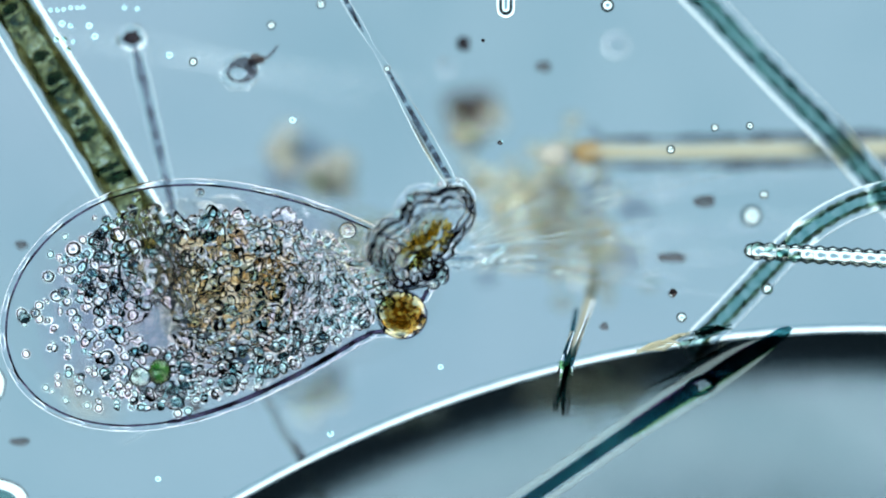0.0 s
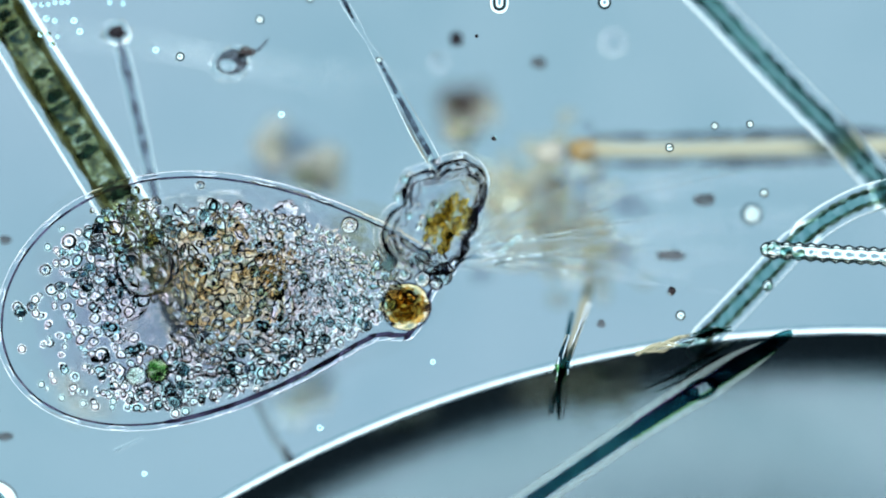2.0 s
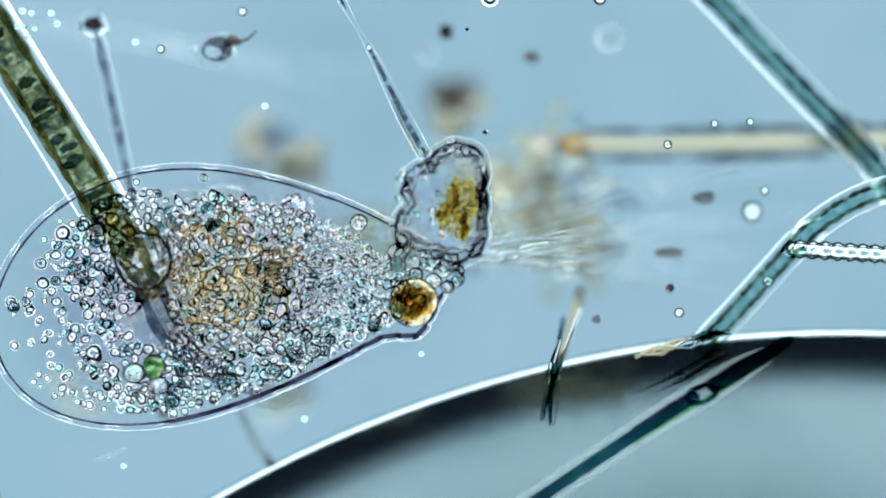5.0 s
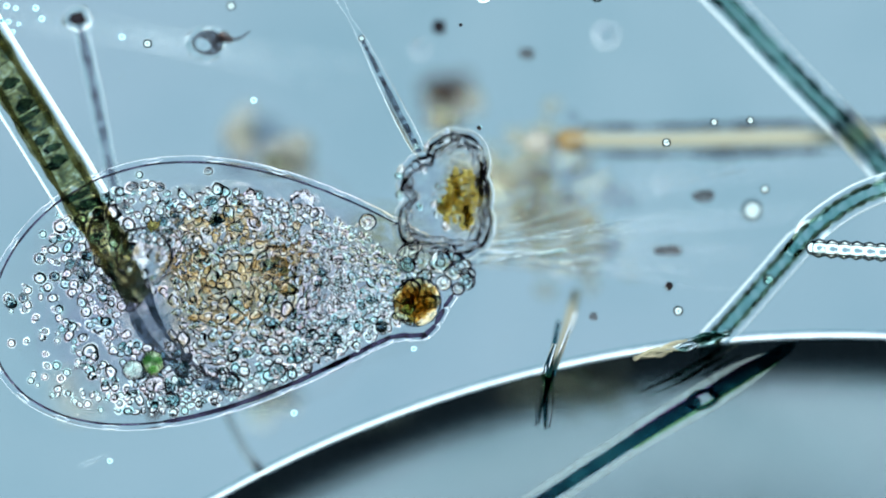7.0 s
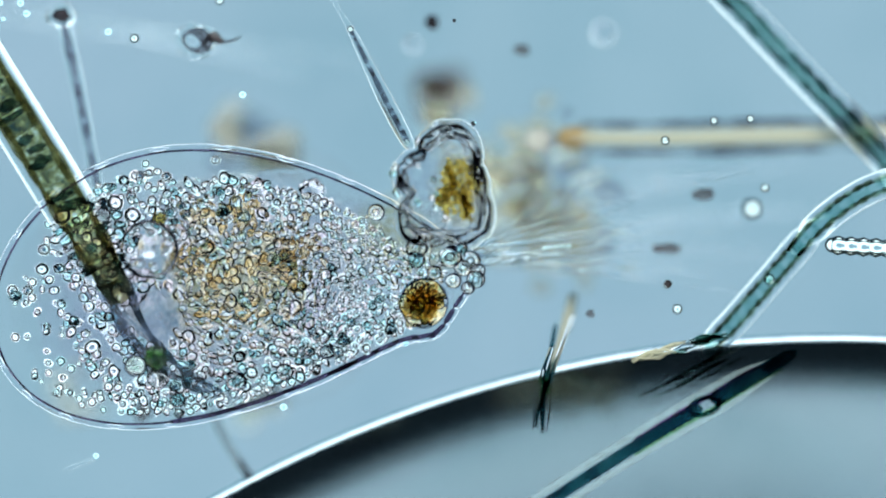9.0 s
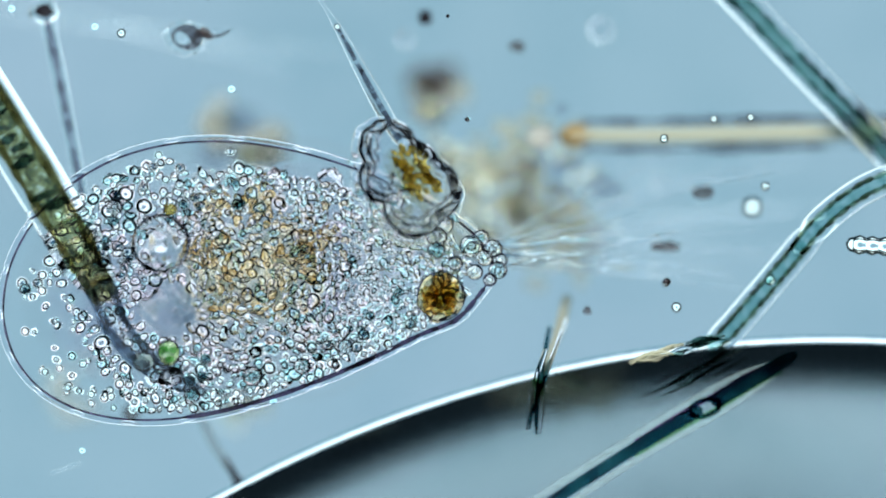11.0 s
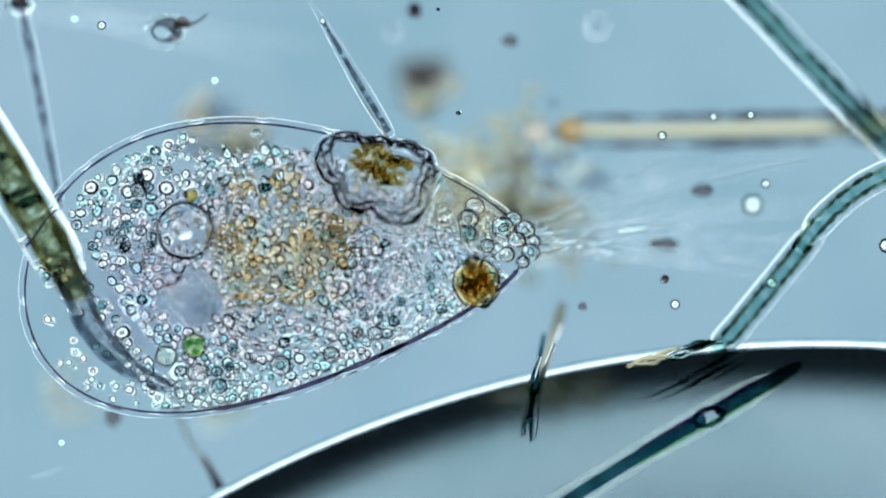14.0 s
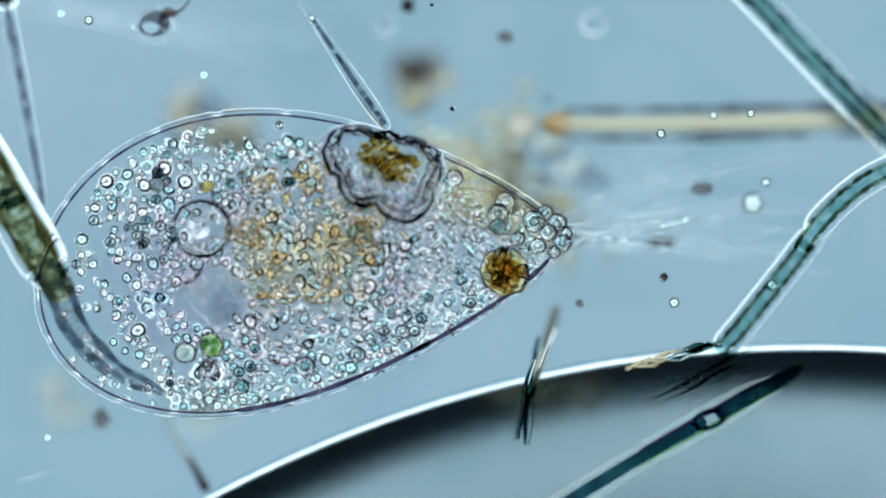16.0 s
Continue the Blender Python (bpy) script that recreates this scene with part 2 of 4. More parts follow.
M_STRAND = clear("strand", 1.07, (0.92, 0.95, 0.97), (1, 1, 1))


# ---- mesh helpers ----
def mesh_of(name, verts, faces, material, smooth=True, turned=True):
    me = bpy.data.meshes.new(name)
    me.from_pydata([tuple(v) for v in verts], [], faces)
    bm = bmesh.new()
    bm.from_mesh(me)
    if turned:
        bmesh.ops.recalc_face_normals(bm, faces=bm.faces)
    bm.to_mesh(me)
    bm.free()
    if smooth:
        me.polygons.foreach_set("use_smooth", [True] * len(me.polygons))
    me.materials.append(material)
    return me


def part(name, me, parent=None, label="", m=None):
    ob = new(name, me)
    ob.parent = parent
    if m is not None:
        ob.matrix_basis = m
    return tagged(ob, label)


def spline(points, step):
    """A smooth line through points (x, y, z, radius), cut about every step."""
    p = [np.array(q, float) for q in points]
    p = [2 * p[0] - p[1]] + p + [2 * p[-1] - p[-2]]
    line = []
    for a, b, c, d in zip(p, p[1:], p[2:], p[3:]):
        n = max(2, int(np.linalg.norm((c - b)[:3]) / step))
        for i in range(n):
            s = i / n
            line.append(0.5 * (2 * b + (c - a) * s + (2 * a - 5 * b + 4 * c - d) * s * s + (3 * b - a - 3 * c + d) * s ** 3))
    return line + [p[-2]]


def tube(points, step=0.02, around=12, flat=1.0, wobble=0.0):
    """Verts and faces of a closed tube with rounded ends along points (x, y, z, radius)."""
    line = spline(points, step)
    first, last = line[0], line[-1]
    t0, t1 = line[1][:3] - first[:3], last[:3] - line[-2][:3]
    t0, t1 = t0 / np.linalg.norm(t0), t1 / np.linalg.norm(t1)
    capped = []
    for k in (0.98, 0.7, 0.35):
        capped.append(np.r_[first[:3] - t0 * first[3] * k, first[3] * math.sqrt(1 - k * k)])
    line = capped + line
    for k in (0.35, 0.7, 0.98):
        line.append(np.r_[last[:3] + t1 * last[3] * k, last[3] * math.sqrt(1 - k * k)])
    verts, faces = [], []
    for i, q in enumerate(line):
        t = line[min(i + 1, len(line) - 1)][:3] - line[max(i - 1, 0)][:3]
        side = np.array((-t[1], t[0], 0.0))
        side /= np.linalg.norm(side) + 1e-9
        up = np.cross(t, side)
        up /= np.linalg.norm(up) + 1e-9
        r = q[3] * (1 + wobble * noise.noise((q[0] * 23, q[1] * 23, 3.1)))
        for j in range(around):
            a = 2 * math.pi * j / around
            verts.append(q[:3] + r * (math.cos(a) * side + flat * math.sin(a) * up))
    for i in range(len(line) - 1):
        for j in range(around):
            k = (j + 1) % around
            faces.append((i * around + j, i * around + k, (i + 1) * around + k, (i + 1) * around + j))
    faces.append(tuple(range(around)))
    faces.append(tuple(range((len(line) - 1) * around, len(line) * around)))
    return verts, faces


def path(points, z0, ref):
    """Plan points (u, v, radius in mm[, dz]) as places about the plan point ref."""
    o = at(*ref, z0)
    return [(*(at(u, v, z0) - o + Vector((0, 0, (rest[0] if rest else 0)))), r * 0.001) for u, v, r, *rest in points]


def ball(size, lumps=0.0, freq=2.0, level=3, seed=0.0, lobes=None):
    """A rounded body with the half-axes size, lumpy by noise, or pinched between lobes."""
    bm = bmesh.new()
    bmesh.ops.create_icosphere(bm, subdivisions=level, radius=1)
    for v in bm.verts:
        d = v.co.normalized()
        k = 1 + lumps * noise.noise(d * freq + Vector((seed, seed * 1.7, -seed)))
        if lobes:
            k *= lobes(d)
        v.co = Vector((d.x * size[0], d.y * size[1], d.z * size[2])) * k
    verts = [v.co.copy() for v in bm.verts]
    faces = [tuple(v.index for v in f.verts) for f in bm.faces]
    bm.free()
    return verts, faces


def joined(pieces):
    verts, faces = [], []
    for v, f in pieces:
        n = len(verts)
        verts += list(v)
        faces += [tuple(i + n for i in g) for g in f]
    return verts, faces


def moved(piece, offset):
    return [Vector(v) + Vector(offset) for v in piece[0]], piece[1]


def hollow(outer, thick):
    """A skin of that thickness under the surface of a rounded body."""
    verts, faces = outer
    inner = []
    for v in verts:
        inner.append(Vector(v) - Vector(v).normalized() * thick)
    n = len(verts)
    return list(verts) + inner, list(faces) + [tuple(i + n for i in reversed(f)) for f in faces]


MOVES = []


def drift(ob, u, v, z=0.0, rows=None, du=0.0, dv=0.0, turn=0.0):
    """Lays ob at the plan point u, v and notes its way: rows (t, du, dv, turn[, dz]), or one even shift over the clip."""
    rows = rows or [(0, 0, 0, 0), (16, du, dv, turn)]
    MOVES.append((ob, [(float(t), Matrix.Translation(at(u + a, v + b, z + sum(dz))) @ pose(0, 0, 0, *(c if isinstance(c, tuple) else (0, 0, c)))) for t, a, b, c, *dz in rows]))
    ob.matrix_basis = MOVES[-1][1][0][1]
    return ob


def current(u):
    """The even shift of the water's loose specks over the clip, by place."""
    us, a, b = (0, 100, 430, 685, 835, 1000, 1245, 1600), (-235, -226, -170, -133, -95, -60, -4, 20), (-72, -71, -75, -90, -65, -48, -22, -22)
    return float(np.interp(u, us, a)), float(np.interp(u, us, b))


# ---- the slide and the lamp below it ----
def disc(radius, z, n=96):
    return [(radius * math.cos(2 * math.pi * i / n), radius * math.sin(2 * math.pi * i / n), z) for i in range(n)]


field = new("backdrop", mesh_of("backdrop", disc(19.2, 0), [tuple(range(96))], M_FIELD, False))
field.location = (0, 0, -30)
tagged(field, "glowing blue-grey condenser face with added unseen bright ring", "backdrop", kind="structure")


def slab(x, y, z0, z1):
    bm = bmesh.new()
    bmesh.ops.create_cube(bm, size=1)
    bmesh.ops.scale(bm, vec=(x, y, z1 - z0), verts=bm.verts)
    bmesh.ops.translate(bm, vec=(0, 0, (z0 + z1) / 2), verts=bm.verts)
    bmesh.ops.bevel(bm, geom=list(bm.edges), offset=0.02, segments=2, affect="EDGES")
    v = [w.co.copy() for w in bm.verts]
    f = [tuple(w.index for w in g.verts) for g in bm.faces]
    bm.free()
    return v, f


slide = new("ground_slide", mesh_of("ground_slide", *slab(6.0, 4.4, -1.6, -1.4), M_SLIDE, False))
tagged(slide, "clear glass microscope slide under the water", "slide", kind="structure")


# ---- the trapped air with its bright rim ----
def air_bubble():
    radius, n = 2.25, 720
    prof = []
    for s in (0.0, 0.004, 0.01, 0.02, 0.035, 0.05, 0.07, 0.09, 0.12, 0.15, 0.19, 0.24, 0.3, 0.4, 0.55, 0.8, 1.2, 1.7, 2.2):
        prof.append((radius - s, -0.088 * (1 - math.exp(-s / 0.047)) - 0.055 * (1 - math.exp(-s / 0.022)) - 0.004))
    verts, faces = [], []
    for r, z in prof:
        verts += disc(r, z, n)
    m = len(prof)
    verts += disc(radius, 0.0, n)
    for i in range(m - 1):
        for j in range(n):
            k = (j + 1) % n
            faces.append((i * n + j, i * n + k, (i + 1) * n + k, (i + 1) * n + j))
    for j in range(n):
        faces.append((j, (j + 1) % n, m * n + (j + 1) % n, m * n + j))
    faces.append(tuple(range((m - 1) * n, m * n)))
    faces.append(tuple(range(m * n, m * n + n)))
    top = new("air_bubble")
    tagged(top, "large flat air bubble with dark rim in water", "air bubble")
    part("air_body", mesh_of("air_body", verts, faces, M_BUBBLE), top)
    # a thin clear wedge round the edge, shaped to imitate the bright rim line
    prof = [(radius + 0.018, -0.002), (radius + 0.018, 0.0), (radius + 0.012, 0.001), (radius + 0.010, 0.002), (radius + 0.001, 0.009), (radius + 0.001, -0.002)]
    verts, faces = [], []
    for r, z in prof:
        verts += disc(r, z, n)
    for i in range(len(prof)):
        k = (i + 1) % len(prof)
        for j in range(n):
            faces.append((i * n + j, i * n + (j + 1) % n, k * n + (j + 1) % n, k * n + j))
    part("rim", mesh_of("rim", verts, faces, M_RIM, False), top, "curved clear wedge imitating the bright rim line")
    drift(top, 1542, 2829, -0.10, [(0, 0, 0, 0), (3.5, -40, 5, 0), (7, -60, 11, 0), (9, -66, 17, 0), (12.5, -78, 22, 0), (14.5, -95, 28, 0), (16, -110, 33, 0)])


air_bubble()


# ---- the amoeba ----
# The outline swells and slides: seconds, centre, half-axes, pinch, lean and bow of an egg.
EGG = [
    (0.0, 386, 520, 389, 201, -0.385, -0.14, -0.170, 28.7),
    (3.5, 386, 511, 402, 213, -0.350, -0.11, -0.147, 29.4),
    (7.0, 395, 502, 424, 221, -0.370, -0.13, -0.122, 40.0),
    (9.0, 407, 493, 429, 233, -0.330, -0.10, -0.113, 40.0),
    (11.3, 440, 478, 443, 237, -0.315, -0.05, -0.118, 38.0),
    (12.5, 462, 467, 451, 239, -0.305, -0.01, -0.120, 37.3),
    (14.5, 491, 453, 452, 247, -0.345, -0.06, -0.126, 34.0),
    (16.0, 525, 450, 466, 254, -0.340, -0.12, -0.126, 28.0),
]


BULGE = ((0.0, 3.5, 7.0, 9.0, 11.3, 12.5, 16.0), (40.0, 36.0, 31.0, 25.0, 9.0, 0.0, 0.0))


def egg(row, angle, k=1.0):
    """The plan point at that angle of the outline, k of the way out from its middle line."""
    _, cu, cv, a, b, k1, k2, lean, bow = row
    c = math.cos(angle)
    x, y = a * c * k, b * math.sin(angle) * k * (1 + k1 * c * k + k2 * c * c * k * k) + bow * c * c * k * k
    if k >= 0.99:
        # the wall bulges round the amber food vacuole
        y += float(np.interp(row[0], *BULGE)) * math.exp(-(((angle - 0.60) / 0.17) ** 2))
    return cu + math.cos(lean) * x - math.sin(lean) * y, cv + math.sin(lean) * x + math.cos(lean) * y


def way(angle, k=1.0, z=0.0, wobble=None, swell=0.0, rise=0.0):
    """Rows that keep a piece at its place in the swelling outline, turned along it; it rises or sinks after the ninth second."""
    rows = []
    for row in EGG:
        u, v = egg(row, angle, k * (1 + swell * (row[0] / 16 - 0.4)))
        p, q = egg(row, angle - 0.05, max(k, 0.3)), egg(row, angle + 0.05, max(k, 0.3))
        turn = math.atan2(-(q[1] - p[1]), q[0] - p[0])
        if wobble:
            turn = wobble * row[0]
        h = z + rise * float(np.interp(row[0], (9.0, 11.3, 12.5, 14.5), (0.0, 0.1, 0.5, 1.0)))
        rows.append((row[0], Matrix.Translation(at(u, v, h)) @ Matrix.Rotation(turn, 4, "Z")))
    return rows


amoeba = new("amoeba")
amoeba.location = (0, 0, 0)
tagged(amoeba, "translucent egg-shaped amoeba packed with brown and clear granules", "amoeba")
WALLS = [(-0.2 + 0.11 * i, 0.11) for i in range(13)] + [(1.23 + 0.26 * i, 0.26) for i in range(19)]


def wall_plate(angle, span):
    """One bowed length of the amoeba's wall, thinning out to both ends."""
    mid = EGG[-1]
    u0, v0 = egg(mid, angle)
    p, q = egg(mid, angle - 0.05), egg(mid, angle + 0.05)
    back = Matrix.Rotation(-math.atan2(-(q[1] - p[1]), q[0] - p[0]), 3, "Z")
    low = 0.3 < angle < 2.0
    outer, inner = [], []
    for i in range(13):
        s = (i / 12 - 0.5) * 2
        u, v = egg(mid, angle + s * 0.60 * span)
        x = back @ (Vector((u - u0, v0 - v, 0)) * 0.001)
        n = (back @ Vector((mid[1] - u, v - mid[2], 0))).normalized()
        n.y = -n.y if n.y * (back @ Vector((mid[1] - u0, v0 - mid[2], 0))).y < 0 else n.y
        taper = min(1.0, 0.15 + 3.0 * (1 - abs(s)))
        outer.append((x.x, x.y, 0.0, 0.0058 * taper))
        inner.append((x.x + n.x * 0.006, x.y + n.y * 0.006, 0.004, (0.0042 if low else 0.0020) * taper * (1 + 0.25 * noise.noise((u * 0.05, v * 0.05, 1.0)))))
    ob = part("wall_plate", mesh_of("wall_plate", *tube(outer, 0.008, 14, 1.3), M_MEMBRANE), amoeba, "thin clear bowed cell wall")
    part("wall_line", mesh_of("wall_line", *tube(inner, 0.01, 8), M_LINE), ob, "fine violet-grey inner line")
    MOVES.append((ob, way(angle)))


for place, span in WALLS:
    wall_plate(place, span)

BRIGHT = ((0.0, 0.78), (0.06, 0.76), (0.33, 0.645), (0.58, 0.54), (0.65, 0.38), (0.79, 0.09), (1.0, 0.0))
DARK = ((0.0, 1.10), (0.07, 1.06), (0.32, 0.60), (0.56, 0.18), (0.78, 0.09), (1.0, 0.0))
SMALL = ((0.0, 0.72), (0.38, 0.55), (0.74, 0.10), (1.0, 0.0))


def bead(profile, seed, uneven=0.6, around=10):
    """A round granule: a bulging lens with that profile (share of the radius, height) and an uneven rim."""
    verts, faces = [], []
    for side in (1, -1):
        o = len(verts)
        verts.append(Vector((0, 0, profile[0][1] * side)))
        for r, z in profile[1:]:
            for j in range(around):
                a = 2 * math.pi * j / around
                k = r * (1 + uneven * noise.noise((math.cos(a) * 1.2 + seed * 3.1, math.sin(a) * 1.2 - seed * 1.7, seed)))
                verts.append(Vector((k * math.cos(a), k * math.sin(a), z * side)))
        for i in range(len(profile) - 1):
            for j in range(around):
                k = (j + 1) % around
                b = o + 1 + i * around
                f = (o, b + j, b + k) if i == 0 else (b - around + j, b + j, b + k, b - around + k)
                faces.append(f if side > 0 else f[::-1])
    return verts, faces


def stretched(piece, r, turn, offset, squash=1.0, tilt=0.0):
    m = Matrix.Translation(offset) @ Matrix.Rotation(turn, 4, "Z") @ Matrix.Rotation(tilt, 4, "X") @ Matrix.Diagonal((r, r * squash, r, 1))
    return [m @ v for v in piece[0]], piece[1]


BEADS = {(kind, i): bead(profile, i + 1.0 + n * 5, uneven) for n, (kind, profile, uneven) in enumerate((("bright", BRIGHT, 0.6), ("dark", DARK, 0.6), ("small", SMALL, 0.6), ("round", BRIGHT, 0.12))) for i in range(5)}
BEAD_MESH = {(kind, i, gold): mesh_of("granule", *BEADS[kind, i], M_GOLD if gold else M_GRAIN, True, False) for kind, i in BEADS for gold in (0, 1)}
SWELL = 0.13
SHEET = mesh_of("plasm_sheet", *ball((1, 1, 0.04), 0.0, 1.0, 4), M_LILAC)
SHEET_GOLD = mesh_of("plasm_sheet", *ball((1, 1, 0.04), 0.0, 1.0, 4), M_UMBER)


def off_line(u, v, a, b):
    """How far the plan point u, v lies from the line between a and b."""
    d = (b[0] - a[0], b[1] - a[1])
    s = max(0.0, min(1.0, ((u - a[0]) * d[0] + (v - a[1]) * d[1]) / (d[0] ** 2 + d[1] ** 2)))
    return math.hypot(u - a[0] - s * d[0], v - a[1] - s * d[1])


def granule_kind(u, v, k, angle):
    """What lies at that plan point of the plasma: kind, radius in mm, brown or not; None where it is clear."""
    x, y = (u - 462) / 451, (v - 467) / 239
    if math.sin(angle) < -0.3 and k > 0.78 and u > 330:
        return None
    if k > 0.90 and math.sin(angle) < 0.3:
        return None
    if x < -0.80 + 0.30 * max(0.0, y) and y > -0.30:
        return (rng.choice(("round", "dark")), rng.uniform(6, 10), False) if rng.random() < 0.06 else None
    if math.hypot(u - 318, v - 535) < 54 or math.hypot(u - 312, v - 422) < 40 or off_line(u, v, (160, 515), (285, 670)) < 12 or off_line(u, v, (95, 400), (160, 515)) < 16:
        return None
    spread = rng.choice((0.7, 0.85, 1.0, 1.0, 1.15, 1.45))
    heart = math.hypot((u - 470) / 115, (v - 450) / 135) + 0.5 * noise.noise((u * 0.02, v * 0.02, 4.0))
    if heart < 1:
        return rng.choice(("bright", "bright", "bright", "dark", "small")), spread * rng.uniform(8.5, 12.0), rng.random() < 0.45
    if u > 650:
        return rng.choice(("bright", "small", "dark")), spread * rng.uniform(6, 9), False
    if u < 390:
        return rng.choice(("round", "round", "dark", "bright")), spread * rng.uniform(9, 12.5), False
    if y > 0.45:
        return rng.choice(("bright", "bright", "dark")), spread * rng.uniform(9.5, 13), False
    return rng.choice(("bright", "bright", "dark", "small")), spread * rng.uniform(9, 12.5), rng.random() < 0.2


def fill_amoeba():
    mid = EGG[5]
    grow = 1 + SWELL * (mid[0] / 16 - 0.4)
    spots = np.zeros((0, 3))
    cells = {}
    for _ in range(9000):
        k, angle = 0.95 * math.sqrt(rng.random()), rng.uniform(0, 2 * math.pi)
        u, v = egg(mid, angle, k)
        found = granule_kind(u, v, k, angle)
        if not found:
            continue
        kind, r, gold = found
        if len(spots) and (np.hypot(spots[:, 0] - u, spots[:, 1] - v) < 0.63 * (spots[:, 2] + r)).any():
            continue
        spots = np.vstack((spots, (u, v, r)))
        cells.setdefault((int(u // 46), int(v // 46)), []).append((u, v, r, kind, gold, k, angle))
    big = sorted((q[2] for c in cells.values() for q in c), reverse=True)[:300][-1]
    for key in sorted(cells):
        members = cells[key]
        cu, cv = np.mean([q[0] for q in members]), np.mean([q[1] for q in members])
        lead = min(members, key=lambda q: math.hypot(q[0] - cu, q[1] - cv))
        bits, singles = [], []
        brown = sum(q[4] for q in members) * 2 > len(members)
        for u, v, r, kind, gold, _, _ in members:
            o = ((u - lead[0]) * 0.001, (lead[1] - v) * 0.001, rng.uniform(-0.025, 0.03))
            turn, i, squash, tilt = rng.uniform(0, 6.28), rng.randrange(5), rng.uniform(0.6, 1.0), rng.gauss(0, 0.22)
            if r >= big:
                singles.append((BEAD_MESH[kind, i, int(gold)], Matrix.Translation(o) @ Matrix.Rotation(turn, 4, "Z") @ Matrix.Rotation(tilt, 4, "X") @ Matrix.Diagonal((r * 0.001, r * squash * 0.001, r * 0.001, 1))))
            else:
                bits.append(stretched(BEADS[kind, i], r * 0.001, turn, o, squash, tilt))
        for _ in range(int(0.35 * len(members)) if lead[0] > 280 else 0):
            q = rng.choice(members)
            o = ((q[0] - lead[0] + rng.uniform(-14, 14)) * 0.001, (lead[1] - q[1] + rng.uniform(-14, 14)) * 0.001, rng.uniform(-0.06, -0.03))
            bits.append(stretched(BEADS[rng.choice(("small", "dark")), rng.randrange(5)], rng.uniform(0.0035, 0.007), rng.uniform(0, 6.28), o, 0.8, rng.gauss(0, 0.3)))
        base = part("grain_mass", mesh_of("grain_mass", *joined(bits), M_GOLDS if brown else M_GRAINS, True, False), amoeba, "golden brown fine grains" if brown else "clear bluish fine grains")
        tagged(base, kind="stuff")
        MOVES.append((base, way(lead[6], lead[5] / grow, 0.0, rng.uniform(-0.004, 0.004) or 0.001, SWELL, -0.06 if lead[0] < 400 else -0.07)))
        for me, m in singles:
            part("granule", me, base, m=m)
        heart = math.hypot((lead[0] - 470) / 150, (lead[1] - 450) / 165)
        if heart < 1.25 and rng.random() < 0.32:
            lump = ball((rng.uniform(0.020, 0.032), rng.uniform(0.016, 0.024), 0.008), 0.7, 2.4, 3, rng.random() * 9)
            part("plasm_lump", mesh_of("plasm_lump", *lump, M_PLASM if heart < 0.8 else M_CLEARP), base, "cloudy golden brown plasma" if heart < 0.8 else "cloudy lilac plasma", pose(rng.uniform(-0.01, 0.01), rng.uniform(-0.01, 0.01), rng.uniform(-0.10, -0.06), 0, 0, rng.uniform(0, 180)))


fill_amoeba()


def special(name, label, size, material, rows, z, core=None, lumps=0.05, seed=1.0):
    skin = ball(size, lumps, 1.6, 4, seed)
    ob = part(name, mesh_of(name, *(hollow(skin, 0.004) if name == "vacuole" else skin), material, True, name != "vacuole"), amoeba, label)
    if core:
        part("core", mesh_of("core", *core[0], core[1]), ob)
    if name != "golden_body":
        ring = [(size[0] * math.cos(a), size[1] * math.sin(a), 0.004, 0.0021 if name == "vacuole" else 0.0018) for a in np.linspace(0, 2 * math.pi, 49)]
        part("rim", mesh_of("rim", *tube(ring, 0.008, 8, 1, 0.6), M_INK), ob, "fine dark rim")
    MOVES.append((ob, [(t, Matrix.Translation(at(u, v, z)) @ pose(0, 0, 0, 0, 0, c)) for t, u, v, c in rows]))
    return ob


special("vacuole", "round clear vacuole with bright middle", (0.050, 0.050, 0.04), M_VAC,
        [(0, 260, 484, 0), (3.5, 254, 468, 10), (7, 255, 453, 20), (9, 264, 442, 30), (11.3, 289, 430, 40), (12.5, 309, 423, 50), (14.5, 334, 406, 60), (16, 357, 405, 70)], 0.09,
        (joined([stretched(bead(((0.0, 0.46), (0.5, 0.24), (1.0, 0.0)), 2.0, 0.7, 24), 0.019, 0.4, (-0.002, 0.004, 0.0), 0.8), stretched(BEADS["dark", 1], 0.011, 0.4, (0.026, -0.014, 0.0)), stretched(BEADS["dark", 2], 0.010, 0.4, (0.018, 0.024, 0.0)), stretched(BEADS["bright", 3], 0.010, 0.4, (-0.027, -0.012, 0.0)), stretched(BEADS["small", 3], 0.008, 0.4, (-0.008, -0.028, 0.0))]), M_SKIN2))
special("green_alga", "small green swallowed alga", (0.019, 0.022, 0.018), M_GREEN,
        [(0, 283, 658, 0), (3.5, 275, 654, 0), (7, 270, 643, 10), (9, 276, 634, 10), (11.3, 303, 624, 15), (12.5, 322, 620, 20), (14.5, 351, 611, 25), (16, 374, 611, 30)], 0.09, (joined([moved(ball((0.007, 0.006, 0.005), 0.5, 2, 2, s), (0.009 * math.cos(s * 2.2), 0.010 * math.sin(s * 2.2), 0)) for s in (1.0, 2.0, 3.0, 4.0, 5.0)]), M_LEAF), 0.12)
